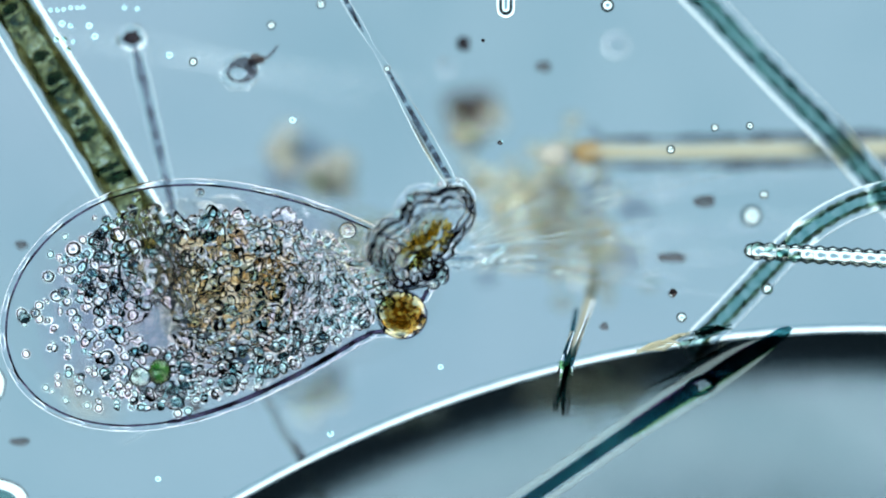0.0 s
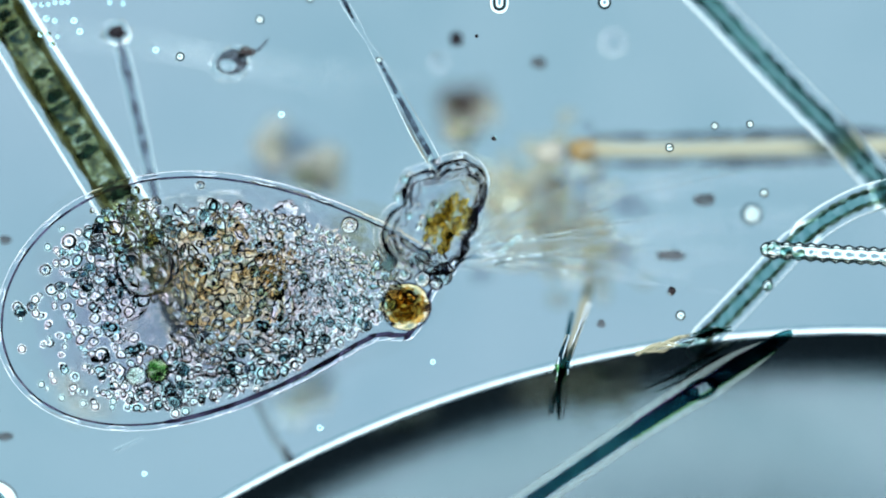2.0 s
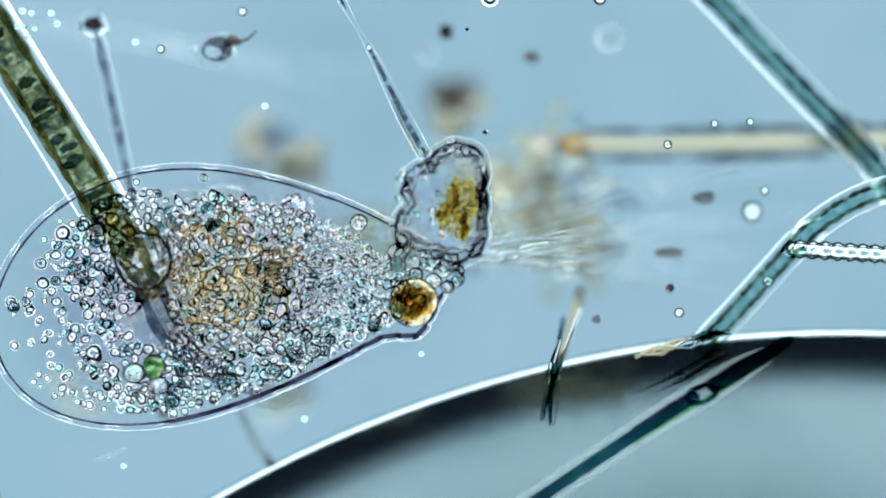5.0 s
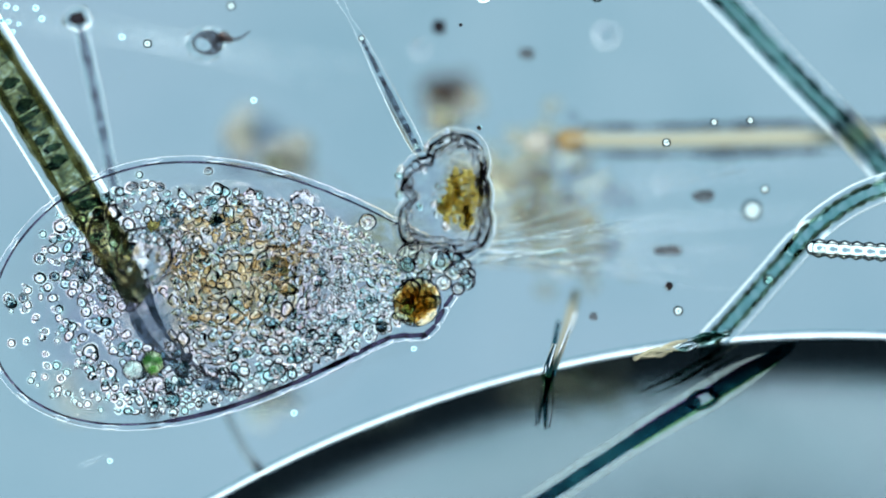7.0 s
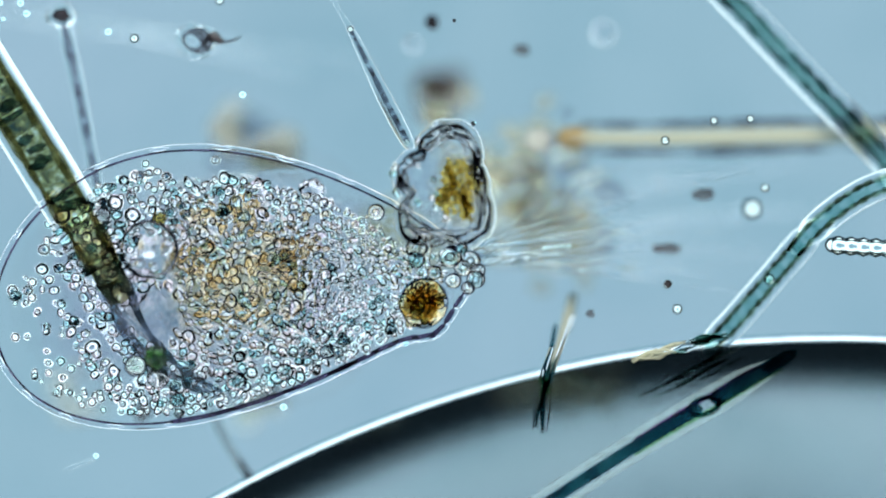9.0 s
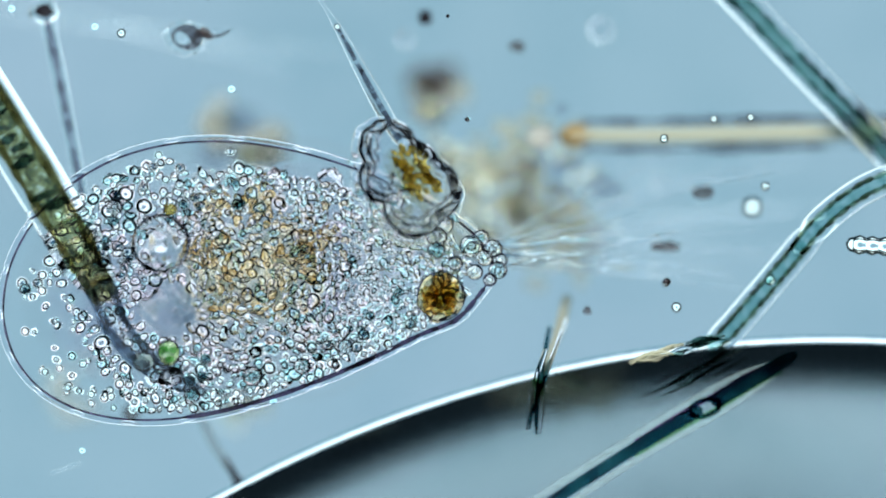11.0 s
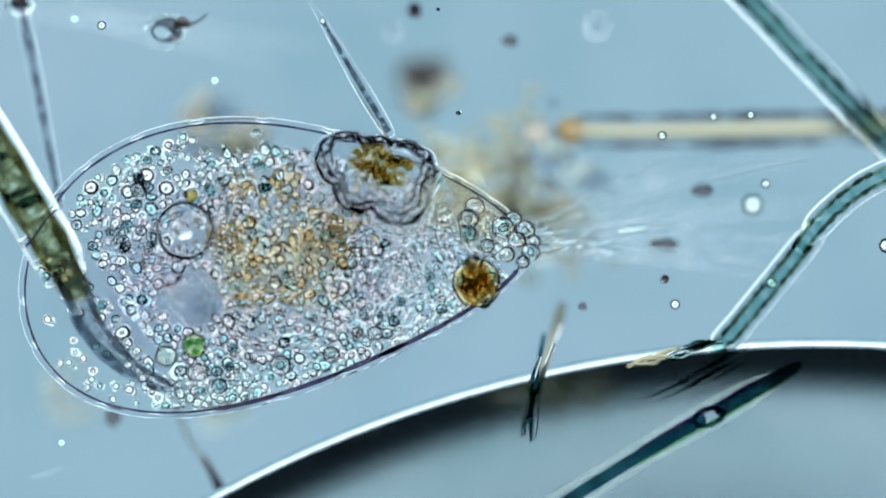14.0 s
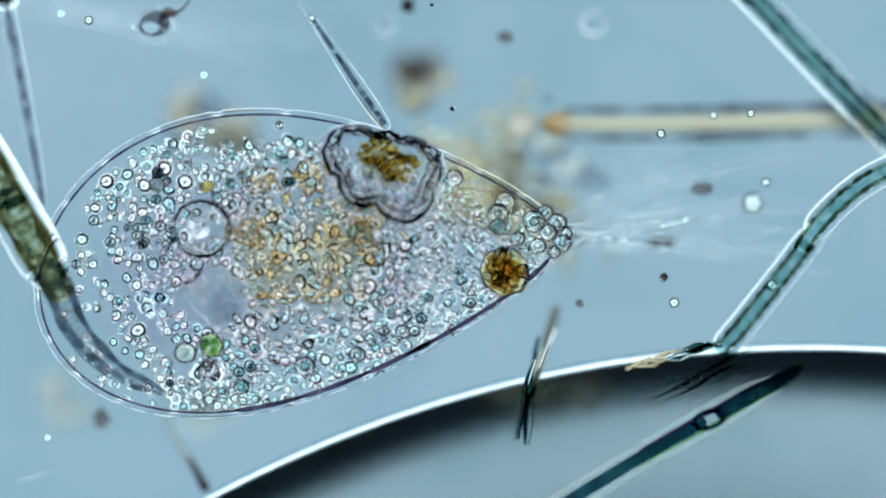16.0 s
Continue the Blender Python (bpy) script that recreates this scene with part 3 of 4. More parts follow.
special("food_vacuole", "round amber food vacuole with dark core", (0.043, 0.041, 0.036), M_AMBER,
        [(0, 712, 558, 0), (1.5, 717, 546, 10), (3.5, 727, 538, 25), (7, 738, 535, 50), (9, 750, 537, 70), (11.3, 787, 522, 95), (12.5, 815, 513, 110), (14.5, 854, 496, 130), (16, 893, 481, 150)], 0.06,
        (joined([moved(ball((0.012, 0.009, 0.008), 0.8, 2.5, 3, s), (0.0075 * math.sqrt(s) * math.cos(s * 2.4), 0.0075 * math.sqrt(s) * math.sin(s * 2.4), 0.001 * s - 0.01)) for s in (0.0, 1.0, 2.0, 3.0, 4.0, 5.0, 6.0, 7.0, 8.0, 9.0, 10.0, 11.0, 12.0, 13.0, 14.0)]), M_AMBERD), 0.22)


special("green_vesicle", "small clear greenish vesicle", (0.018, 0.017, 0.014), M_PALEG,
        [(0, 248, 668, 0), (3.5, 238, 664, 0), (7, 236, 655, 0), (9, 240, 648, 0), (12.5, 272, 636, 0), (16, 328, 625, 0)], 0.08, None, 0.2, 6.0)
special("clear_vesicle", "round clear vesicle beside the alga", (0.018, 0.015, 0.014), M_VAC,
        [(0, 292, 690, 0), (3.5, 285, 684, 0), (7, 275, 680, 0), (9, 280, 672, 0), (12.5, 330, 662, 0), (16, 368, 655, 0)], 0.08, None, 0.15, 7.0)
special("golden_body", "small golden brown granule", (0.012, 0.011, 0.009), M_OLIVE,
        [(0, 264, 432, 0), (3.5, 271, 420, 0), (7, 270, 400, 0), (9, 282, 386, 0), (12.5, 318, 358, 0), (16, 366, 330, 0)], 0.09, None, 0.3, 8.0)


def pseudopods():
    # fine threads that stream from the mouth
    for i in range(28):
        a = radians(rng.uniform(-10, 28))
        length = rng.uniform(200, 520)
        bend = rng.uniform(-14, 14)
        pts = []
        for s in (0, 0.25, 0.5, 0.75, 1.0):
            w = length * s
            pts.append((w * math.cos(a) * 0.001, (w * math.sin(a) + bend * s * (1 - s) * 4) * 0.001, 0, rng.uniform(0.003, 0.0055) * (1 - 0.6 * s)))
        ob = part("pseudopod", mesh_of("pseudopod", *tube(pts, 0.02, 8), M_STRAND), amoeba, "fine clear thread from the mouth")
        d, z = rng.uniform(-28, 18), rng.uniform(-0.30, -0.10)
        MOVES.append((ob, [(t, Matrix.Translation(at(u, v + d, z))) for t, u, v in
                           ((0, 800, 460), (3.5, 815, 455), (7, 825, 452), (9, 840, 455), (11.3, 885, 455), (12.5, 905, 450), (14.5, 945, 430), (16, 985, 420))]))


pseudopods()



def vesicles():
    # clear round vesicles crowd behind the mouth and along the plasma's rim
    for n, (angle, k, r) in enumerate(((-0.45, 0.90, 0.016), (-0.2, 0.93, 0.019), (0.12, 0.92, 0.013), (0.5, 0.86, 0.012), (-0.75, 0.86, 0.014), (0.25, 0.80, 0.015), (-0.06, 0.96, 0.014), (-0.32, 0.82, 0.017),
                                       (0.02, 0.84, 0.012), (-0.15, 0.78, 0.014), (0.42, 0.92, 0.011), (1.35, 0.82, 0.014), (1.6, 0.78, 0.017), (1.9, 0.84, 0.013), (1.1, 0.80, 0.012), (-2.3, 0.74, 0.013),
                                       (-0.30, 1.0, 0.013), (-0.17, 1.01, 0.016), (-0.04, 1.02, 0.012), (0.08, 1.01, 0.015), (0.2, 0.99, 0.011))):
        ob = part("vesicle", mesh_of("vesicle", *hollow(ball((r, r * 0.95, r * 0.9), 0.1, 1.5, 3, angle * 9), 0.004), M_VAC, True, False), amoeba, "clear round vesicle with fine rim")
        ring = [(r * math.cos(a), r * 0.95 * math.sin(a), 0.0, 0.0019) for a in np.linspace(0, 2 * math.pi, 25)]
        part("rim", mesh_of("rim", *tube(ring, 0.006, 7, 1, 0.9), M_INK), ob, "dark uneven rim")
        part("droplet", BEAD_MESH["dark" if n % 2 else "round", n % 5, 0], ob, "dark droplet" if n % 2 else "bright droplet", Matrix.Scale(r * (0.8 if n % 2 else 0.55), 4))
        MOVES.append((ob, way(angle, k, 0.05, 0.002)))


vesicles()


def plasma():
    # thin clouded plasma between the granules: angle, share of the way out, radius, brown or lilac
    for angle, k, r, gold in ((5.6, 0.22, 0.09, 1), (2.4, 0.15, 0.08, 1), (1.2, 0.3, 0.06, 1), (3.9, 0.2, 0.06, 1), (0.2, 0.15, 0.07, 1), (5.75, 0.8, 0.10, 1), (6.1, 0.85, 0.06, 1),
                              (0.0, 0.1, 0.24, 0), (0.1, 0.5, 0.17, 0), (0.9, 0.55, 0.15, 0), (1.6, 0.5, 0.16, 0), (2.4, 0.5, 0.17, 0), (3.1, 0.45, 0.17, 0), (3.9, 0.5, 0.17, 0), (4.7, 0.5, 0.15, 0),
                              (5.5, 0.5, 0.15, 0), (0.0, 0.75, 0.10, 0), (2.8, 0.6, 0.14, 0), (3.5, 0.6, 0.14, 0)):
        ob = part("plasm_sheet", SHEET_GOLD if gold else SHEET, amoeba, "thin cloudy golden brown plasma" if gold else "thin cloudy lilac plasma")
        ob.scale = (r, r * 0.8, r)
        MOVES.append((ob, way(angle, k, -0.13 - 0.01 * rng.random(), 0.003)))
    film = mesh_of("plasm_film", *bead(((0.0, 0.012), (0.5, 0.006), (1.0, 0.0)), 1.0, 0.0, 32), M_CLOUDY, True, False)
    for angle, k, r in ((0.0, 0.05, 0.24), (3.14, 0.42, 0.22), (0.1, 0.55, 0.19), (2.3, 0.5, 0.17), (4.0, 0.5, 0.19), (1.2, 0.55, 0.16), (5.2, 0.5, 0.17)):
        ob = part("plasm_film", film, amoeba, "thin milky lilac plasma")
        ob.scale = (r, r * 0.8, r)
        MOVES.append((ob, way(angle, k, -0.21 - 0.008 * rng.random(), 0.003)))
    dusk = part("dull_vesicle", mesh_of("dull_vesicle", *ball((1, 1, 0.04), 0.0, 1.0, 4), cloud("dusky_cloud", (0.70, 0.74, 0.76), 2.0)), amoeba, "dull blue-grey oval vesicle")
    dusk.scale = (0.036, 0.050, 0.03)
    MOVES.append((dusk, [(float(t), Matrix.Translation(at(u, v, 0.07))) for t, u, v in ((0, 308, 572), (3.5, 302, 566), (7, 300, 560), (9, 312, 556), (12.5, 342, 548), (16, 400, 545))]))
    for angle, k, r in ((2.5, 0.50, 0.11), (3.0, 0.55, 0.12), (3.6, 0.5, 0.11), (4.1, 0.45, 0.10), (1.9, 0.5, 0.11), (5.2, 0.5, 0.10), (1.1, 0.5, 0.10), (0.3, 0.35, 0.12), (5.9, 0.6, 0.09),
                        (0.5, 0.65, 0.10), (0.0, 0.08, 0.13), (3.1, 0.22, 0.12), (4.7, 0.35, 0.11), (1.5, 0.35, 0.11), (0.0, 0.82, 0.06)):
        ob = part("plasm_lens", mesh_of("plasm_lens", *ball((r, r * 0.85, 0.012), 0.4, 1.6, 4, angle * 7), M_CRINK if k < 0.4 else M_ECTO), amoeba, "thin clear lilac plasma")
        MOVES.append((ob, way(angle, k, -0.15, 0.003)))
    for i in range(64):
        angle = rng.uniform(1.7, 4.4) if i < 54 else rng.uniform(0.4, 1.6)
        r = rng.uniform(0.0050, 0.0100)
        ob = part("granule", BEAD_MESH["round", i % 5, 0], amoeba)
        ob.scale = (r, r, r)
        MOVES.append((ob, way(angle, rng.uniform(0.66, 0.93), rng.uniform(-0.02, 0.02), 0.003)))
    # round granules with a dark teal middle lie under the upper wall and, fewer, along the lower one
    dot = mesh_of("dark_middle", *bead(((0.0, 0.62), (0.35, 0.56), (0.7, 0.36), (1.0, 0.0)), 2.0, 0.4), M_INKY, True, False)
    for i in range(46):
        angle, k = (rng.uniform(3.3, 4.75), rng.uniform(0.50, 0.92)) if i < 34 else (rng.uniform(0.2, 2.0), rng.uniform(0.5, 0.88))
        r = rng.uniform(0.009, 0.013)
        ob = part("granule", BEAD_MESH["round", i % 5, 0], amoeba)
        ob.scale = (r, r * rng.uniform(0.75, 1.0), r)
        part("dark_middle", dot, ob, "dark teal middle", pose(0, 0, 1.0) @ Matrix.Scale(rng.uniform(0.30, 0.44), 4))
        MOVES.append((ob, way(angle, k, rng.uniform(0.035, 0.06), 0.003)))


plasma()


# ---- the lobed cell that clings to the amoeba ----
LOBES = [Vector(c) for c in ((0.054, -0.017, 0.0), (0.026, 0.037, 0.008), (-0.049, 0.032, -0.006), (-0.047, -0.021, 0.004), (0.0, -0.021, 0.0))]
LOBE_SIZE = (0.053, 0.041, 0.052, 0.056, 0.053)


def lobed_cell():
    top = new("lobed_cell")
    tagged(top, "clear lobed cell with golden olive plastid", "cell")

    def reach(d):
        """How far the bulging lobes reach that way."""
        best = 0.03
        for c, r in zip(LOBES, LOBE_SIZE):
            along = c.dot(d)
            h = along * along - c.length_squared + r * r
            if h > 0:
                best = max(best, along + math.sqrt(h))
        return best

    def skin(k, flat, lumps, seed):
        return ball((k, k, k * flat), lumps, 5.0, 5, seed, reach)

    part("shell", mesh_of("shell", *hollow(skin(1.0, 0.8, 0.05, 1.0), 0.003), M_SKIN, True, False), top, "clear lobed outer shell")
    part("inner_membrane", mesh_of("inner_membrane", *hollow(skin(0.86, 0.75, 0.10, 3.0), 0.003), M_SKIN, True, False), top)
    for k, lumps, seed, z, line, halo in ((1.0, 0.05, 1.0, 0.0, 0.0032, 0.0), (1.07, 0.04, 1.0, -0.01, 0.0, 0.0062), (0.925, 0.07, 1.4, 0.02, 0.0, 0.0050), (0.86, 0.10, 3.0, 0.01, 0.0022, 0.0),
                                          (0.78, 0.18, 8.0, 0.03, 0.0016, 0.0036), (0.93, 0.16, 5.0, -0.01, 0.0014, 0.0)):
        edge = []
        for i in range(97):
            d = Vector((math.cos(i * math.pi / 48), math.sin(i * math.pi / 48), 0))
            r = k * reach(d) * (1 + lumps * noise.noise(d * 5.0 + Vector((seed, seed * 1.7, -seed))))
            edge.append((d.x * r, d.y * r))
        if line:
            part("dark_rim", mesh_of("dark_rim", *tube([(x, y, z, line) for x, y in edge], 0.004, 8, 1, 1.1), M_JET), top, "fine black uneven rim")
        # clear tubes added along the outline to imitate its white halo
        if halo:
            part("bright_rim", mesh_of("bright_rim", *tube([(x, y, z - 0.004, halo) for x, y in edge], 0.005, 10), M_MEMBRANE), top, "clear tube imitating the bright halo of the outline")
    for a in range(12):
        r = rng.uniform(0.004, 0.008)
        part("granule", BEAD_MESH[rng.choice(("bright", "small")), a % 5, 0], top, m=pose(rng.gauss(-0.01, 0.05), rng.gauss(0.02, 0.028), rng.uniform(-0.02, 0.02)) @ Matrix.Scale(r, 4))
    for a in range(5):
        part("bud", BEAD_MESH["bright", a, 0], top, "tiny clear bud on the rim", pose(0.045 - 0.011 * a, 0.078 + 0.006 * math.sin(a * 2.0), 0.0) @ Matrix.Scale(0.008, 4))
    lumps = []
    for a in range(62):
        r = rng.uniform(0.0055, 0.0095)
        s, b = math.sqrt((a + 0.5) / 62), a * 2.4
        o = (-0.006 + 0.052 * s * math.cos(b), -0.026 + 0.034 * s * math.sin(b) + 0.008 * math.cos(3 * b), rng.uniform(-0.012, 0.012))
        lumps.append(stretched(BEADS[rng.choice(("bright", "small", "dark")), a % 5], r, b, o, 0.8))
    part("plastid", mesh_of("plastid", *joined(lumps), M_OLIVE, True, False), top, "golden olive lumpy plastid")
    part("plastid_haze", SHEET_OLIVE, top, "soft golden olive plastid body", pose(-0.006, -0.026, -0.02) @ Matrix.Diagonal((0.066, 0.048, 0.05, 1)))
    drift(top, 0, 0, 0.085, [(0, 748, 414, (46, 0, 50)), (0.7, 761, 400, (38, 0, 56)), (1.5, 770, 386, (28, 0, 63)), (3.5, 783, 371, (12, 0, 77)), (7, 790, 346, (2, 0, 90)), (9, 784, 332, (0, 0, 97)), (10.2, 752, 315, (16, 0, 120)),
                            (11.3, 706, 314, (34, 0, 139)), (11.8, 700, 306, (40, 0, 149)), (12.5, 682, 308, (38, 0, 163)), (13.5, 662, 313, (30, 0, 169)), (14.5, 666, 307, (26, 0, 166)), (16, 674, 303, (26, 0, 164))])


SHEET_OLIVE = mesh_of("plastid_haze", *ball((1, 1, 0.04), 0.0, 1.0, 4), cloud("olive_cloud", (0.72, 0.60, 0.28), 4.0))
lobed_cell()


# ---- the brown-green thread that the amoeba swallows ----
def barrel(length, radius, around=14, waist=0.0, end=0.8):
    verts, faces = [], []
    prof = [(-0.5, end), (-0.46, 0.6 + 0.4 * end ** 0.3), (-0.36, 1.0), (0.0, 1.0 + waist), (0.36, 1.0), (0.46, 0.6 + 0.4 * end ** 0.3), (0.5, end)]
    for x, r in prof:
        for j in range(around):
            a = 2 * math.pi * j / around
            verts.append((x * length, r * radius * math.cos(a), r * radius * math.sin(a)))
    for i in range(len(prof) - 1):
        for j in range(around):
            k = (j + 1) % around
            faces.append((i * around + j, i * around + k, (i + 1) * around + k, (i + 1) * around + j))
    faces.append(tuple(range(around)))
    faces.append(tuple(range((len(prof) - 1) * around, len(prof) * around)))
    return verts, faces


def chain(top, points, lengths, material, label="", name="cell", end=0.8, spots=0.0, walls=None):
    """Cells strung along points (x, y, z, radius), each one a piece under top."""
    line = spline(points, 0.004)
    dist = np.r_[0, np.cumsum([np.linalg.norm((b - a)[:3]) for a, b in zip(line, line[1:])])]
    meshes = {}
    s = 0.0
    while s < dist[-1]:
        n = rng.choice(lengths)
        c = min(s + n / 2, dist[-1])
        p = np.array([np.interp(c, dist, [q[i] for q in line]) for i in range(4)])
        q = np.array([np.interp(min(c + 0.004, dist[-1]), dist, [w[i] for w in line]) for i in range(4)])
        o = np.array([np.interp(max(c - 0.004, 0), dist, [w[i] for w in line]) for i in range(4)])
        key = (n, round(p[3], 3))
        if key not in meshes:
            meshes[key] = mesh_of(name, *(ball((n * 0.56, key[1], key[1]), 0.3, 1.5, 2, n * 90) if name == "edge_wall" else barrel(n * 0.985, key[1], end=end)), material)
        turn = math.atan2(q[1] - o[1], q[0] - o[0])
        ob = part(name, meshes[key], top, label, Matrix.Translation(Vector(p[:3])) @ Matrix.Rotation(turn, 4, "Z"))
        if spots and rng.random() < spots:
            k = rng.uniform(0.4, 0.8) * key[1]
            part("dark_body", mesh_of("dark_body", *ball((n * 0.32, k, k * 0.6), 0.9, 2.6, 3, s * 50), M_SPOT), ob, "dark blue-green body", pose(0, rng.uniform(-0.25, 0.25) * key[1], 0, 0, 0, rng.uniform(-10, 10)))
        if walls:
            if "septum" not in meshes:
                meshes["septum"] = mesh_of("septum", *barrel(0.004, key[1] * 1.05, end=0.97), walls)
            part("septum", meshes["septum"], ob, "thin dark cross wall", pose(n / 2, 0, 0))
        if spots and rng.random() < 0.35:
            if "septum" not in meshes:
                meshes["septum"] = mesh_of("septum", *barrel(0.0045, key[1] * 0.93, end=0.97), M_SEPT)
            part("septum", meshes["septum"], ob, "thin brown cross wall", pose(n / 2, 0, 0))
        s += n


def swallowed_thread():
    top = new("algal_filament")
    tagged(top, "thick brown-green segmented algal filament with bright halo", "algal filament")
    ref = (178, 257)
    outside = [(-60, -131, 29), (56, 60, 29), (118, 160, 29), (178, 257, 29), (230, 345, 28), (270, 415, 27)]
    inside = [(280, 432, 26, 0.0), (300, 470, 25, -0.01), (322, 522, 23, -0.03), (360, 572, 19, -0.05), (412, 614, 13, -0.06), (475, 643, 6, -0.06)]
    chain(top, path(outside + [(297, 466, 24, -0.01)], -0.12, ref), (0.018, 0.022, 0.026, 0.034), M_CELL, end=0.97, spots=0.55)

    def edges(points, name, material, label, r, share):
        line = path(points, -0.12, ref)
        for side in (-1, 1):
            edge = []
            for p, q in zip(line, line[1:] + [tuple(2 * a - b for a, b in zip(line[-1], line[-2]))]):
                a = math.atan2(q[1] - p[1], q[0] - p[0])
                edge.append((p[0] - side * p[3] * share * math.sin(a), p[1] + side * p[3] * share * math.cos(a), p[2] + 0.012, min(r, p[3] * 0.5)))
            part(name, mesh_of(name, *tube(edge, 0.008, 8, 1, 0.9), material), top, label)

    edges(outside, "edge_wall", M_BARK, "dark brown outer cell wall", 0.0068, 0.9)
    edges(inside, "inner_edge", M_DEEP, "dark blue-grey edge inside the amoeba", 0.0085, 0.75)
    part("swallowed_end", mesh_of("swallowed_end", *tube(path(inside, -0.12, ref), 0.01, 14, 0.6, 0.2), M_SUNK), top, "dull grey-brown end inside the amoeba")
    wide = path([(u, v, 1.68 * r, *z) for u, v, r, *z in outside + [(296, 462, 14)]], -0.12, ref)
    # added refracting tube, imitates the white halo along the filament
    part("sheath", mesh_of("sheath", *tube(wide, 0.02, 24), M_HALOBRIGHT), top, "clear tube imitating a bright edge halo")
    hair = path([(60, 30, 1.5), (140, 150, 1.6), (200, 240, 1.6), (262, 322, 1.3)], -0.12, ref)
    part("loose_fibre", mesh_of("loose_fibre", *tube(hair, 0.02, 8), M_STRAND), top)
    drift(top, *ref, -0.12, [(0, -6, 2, 0), (1, -4, 19, 0), (2, -5, 33, 0, 0.01), (3.5, -14, 45, 0, 0.05), (7, -59, 51, 0, 0.15), (9, -88, 52, 0, 0.18), (11.5, -126, 49, 0, 0.22), (12.5, -143, 47, 0, 0.24), (14, -165, 46, 0, 0.24), (16, -194, 47, 0, 0.24)])


swallowed_thread()


# ---- thin threads ----
def pin_thread():
    top = new("pin_filament")
    tagged(top, "thin grey filament with dark knob at its tip", "filament")
    ref, z = (234, 67), -0.16
    part("stalk", mesh_of("stalk", *tube(path([(238, 82, 5), (262, 180, 6.5), (285, 280, 6.5), (301, 350, 6), (318, 428, 5)], z, ref), 0.012, 10, 1, 0.5), M_DUSK), top)
    # clear tube and ball added as the faint halo of stalk and knob
    part("stalk_sheath", mesh_of("stalk_sheath", *tube(path([(238, 82, 13), (262, 180, 14), (285, 280, 12), (301, 350, 11), (312, 400, 9), (319, 432, 5)], z, ref), 0.02, 16), M_FAINT), top)
    part("knob", mesh_of("knob", *ball((0.014, 0.011, 0.010), 0.5, 2, 3, 5.0), M_BLACK), top, "dark red-brown knob")
    part("knob_sheath", mesh_of("knob_sheath", *ball((0.026, 0.023, 0.02), 0.2, 2, 3, 5.0), M_SOFT), top)
    drift(top, *ref, z, [(0, 0, 0, 0), (3.5, -47, -17, -0.5), (7, -96, -34, -1.2), (9, -125, -40, -1.5), (12.5, -177, -55, -2), (14.5, -205, -64, -2.3), (16, -226, -71, -2.5)])


def spike_thread():
    top = new("needle_filament")
    tagged(top, "thin pointed filament of tiny dark cells with halo", "filament")
    ref, z = (685, 122), 0.03
    chain(top, path([(687, 126, 3), (720, 185, 4), (755, 248, 5), (786, 302, 5.5), (796, 320, 5)], z, ref), (0.006, 0.009, 0.013), M_BITS)
    # wider clear tube, added for the bright halo of the needle
    part("sheath", mesh_of("sheath", *tube(path([(560, -95, 5), (610, 0, 7), (640, 50, 7), (664, 90, 3), (685, 122, 7), (720, 185, 11), (755, 248, 14), (786, 302, 13), (798, 322, 10)], z, ref), 0.015, 14), M_SOFT), top, "clear tube imitating a bright edge halo")
    chain(top, path([(575, -65, 2), (612, 0, 4), (632, 38, 3), (640, 52, 1)], z, ref), (0.006, 0.010), M_BITS)
    part("tip_bead", mesh_of("tip_bead", *ball((0.006, 0.006, 0.006), 0, 1, 2), M_DROP), top)
    drift(top, *ref, z, [(0, 0, 0, 0), (3.5, -24, -27, -1.5), (7, -45, -54, -2.4), (9, -65, -70, -2.5), (12.5, -103, -77, 1.2), (14.5, -118, -87, 1.5), (16, -133, -90, 5)])


def teal_thread():
    top = new("blue_green_filament")
    tagged(top, "straight soft blue-green filament with pale halo", "filament")
    ref, z = (1400, 165), -0.24
    pts = [(1040, -200), (1240, -2), (1320, 82), (1400, 165), (1480, 245), (1545, 318), (1620, 400)]
    chain(top, path([(u, v, 11.5) for u, v in pts], z, ref), (0.034, 0.044, 0.054), M_TEAL, end=0.95)
    for side in (-1, 1):
        edge = path([(u + side * 7.5, v - side * 7.5, 5.5) for u, v in pts], z + 0.01, ref)
        chain(top, edge, (0.030, 0.038, 0.046), M_MOSS, "dark green scalloped outer wall", "edge_wall")
    # soft clear tube stands in for the halo on both sides
    part("sheath", mesh_of("sheath", *tube(path([(u, v, 29) for u, v in pts], z, ref), 0.02, 20), M_HALOBLUR), top, "clear tube imitating a pale halo")
    drift(top, *ref, z, [(0, 0, 0, 0), (3.5, 16, 0, 0), (7, 40, 2, 0), (9, 56, 3, 0), (12.5, 77, 2, 0), (14.5, 87, 0, 0), (16, 94, -2, 0)])


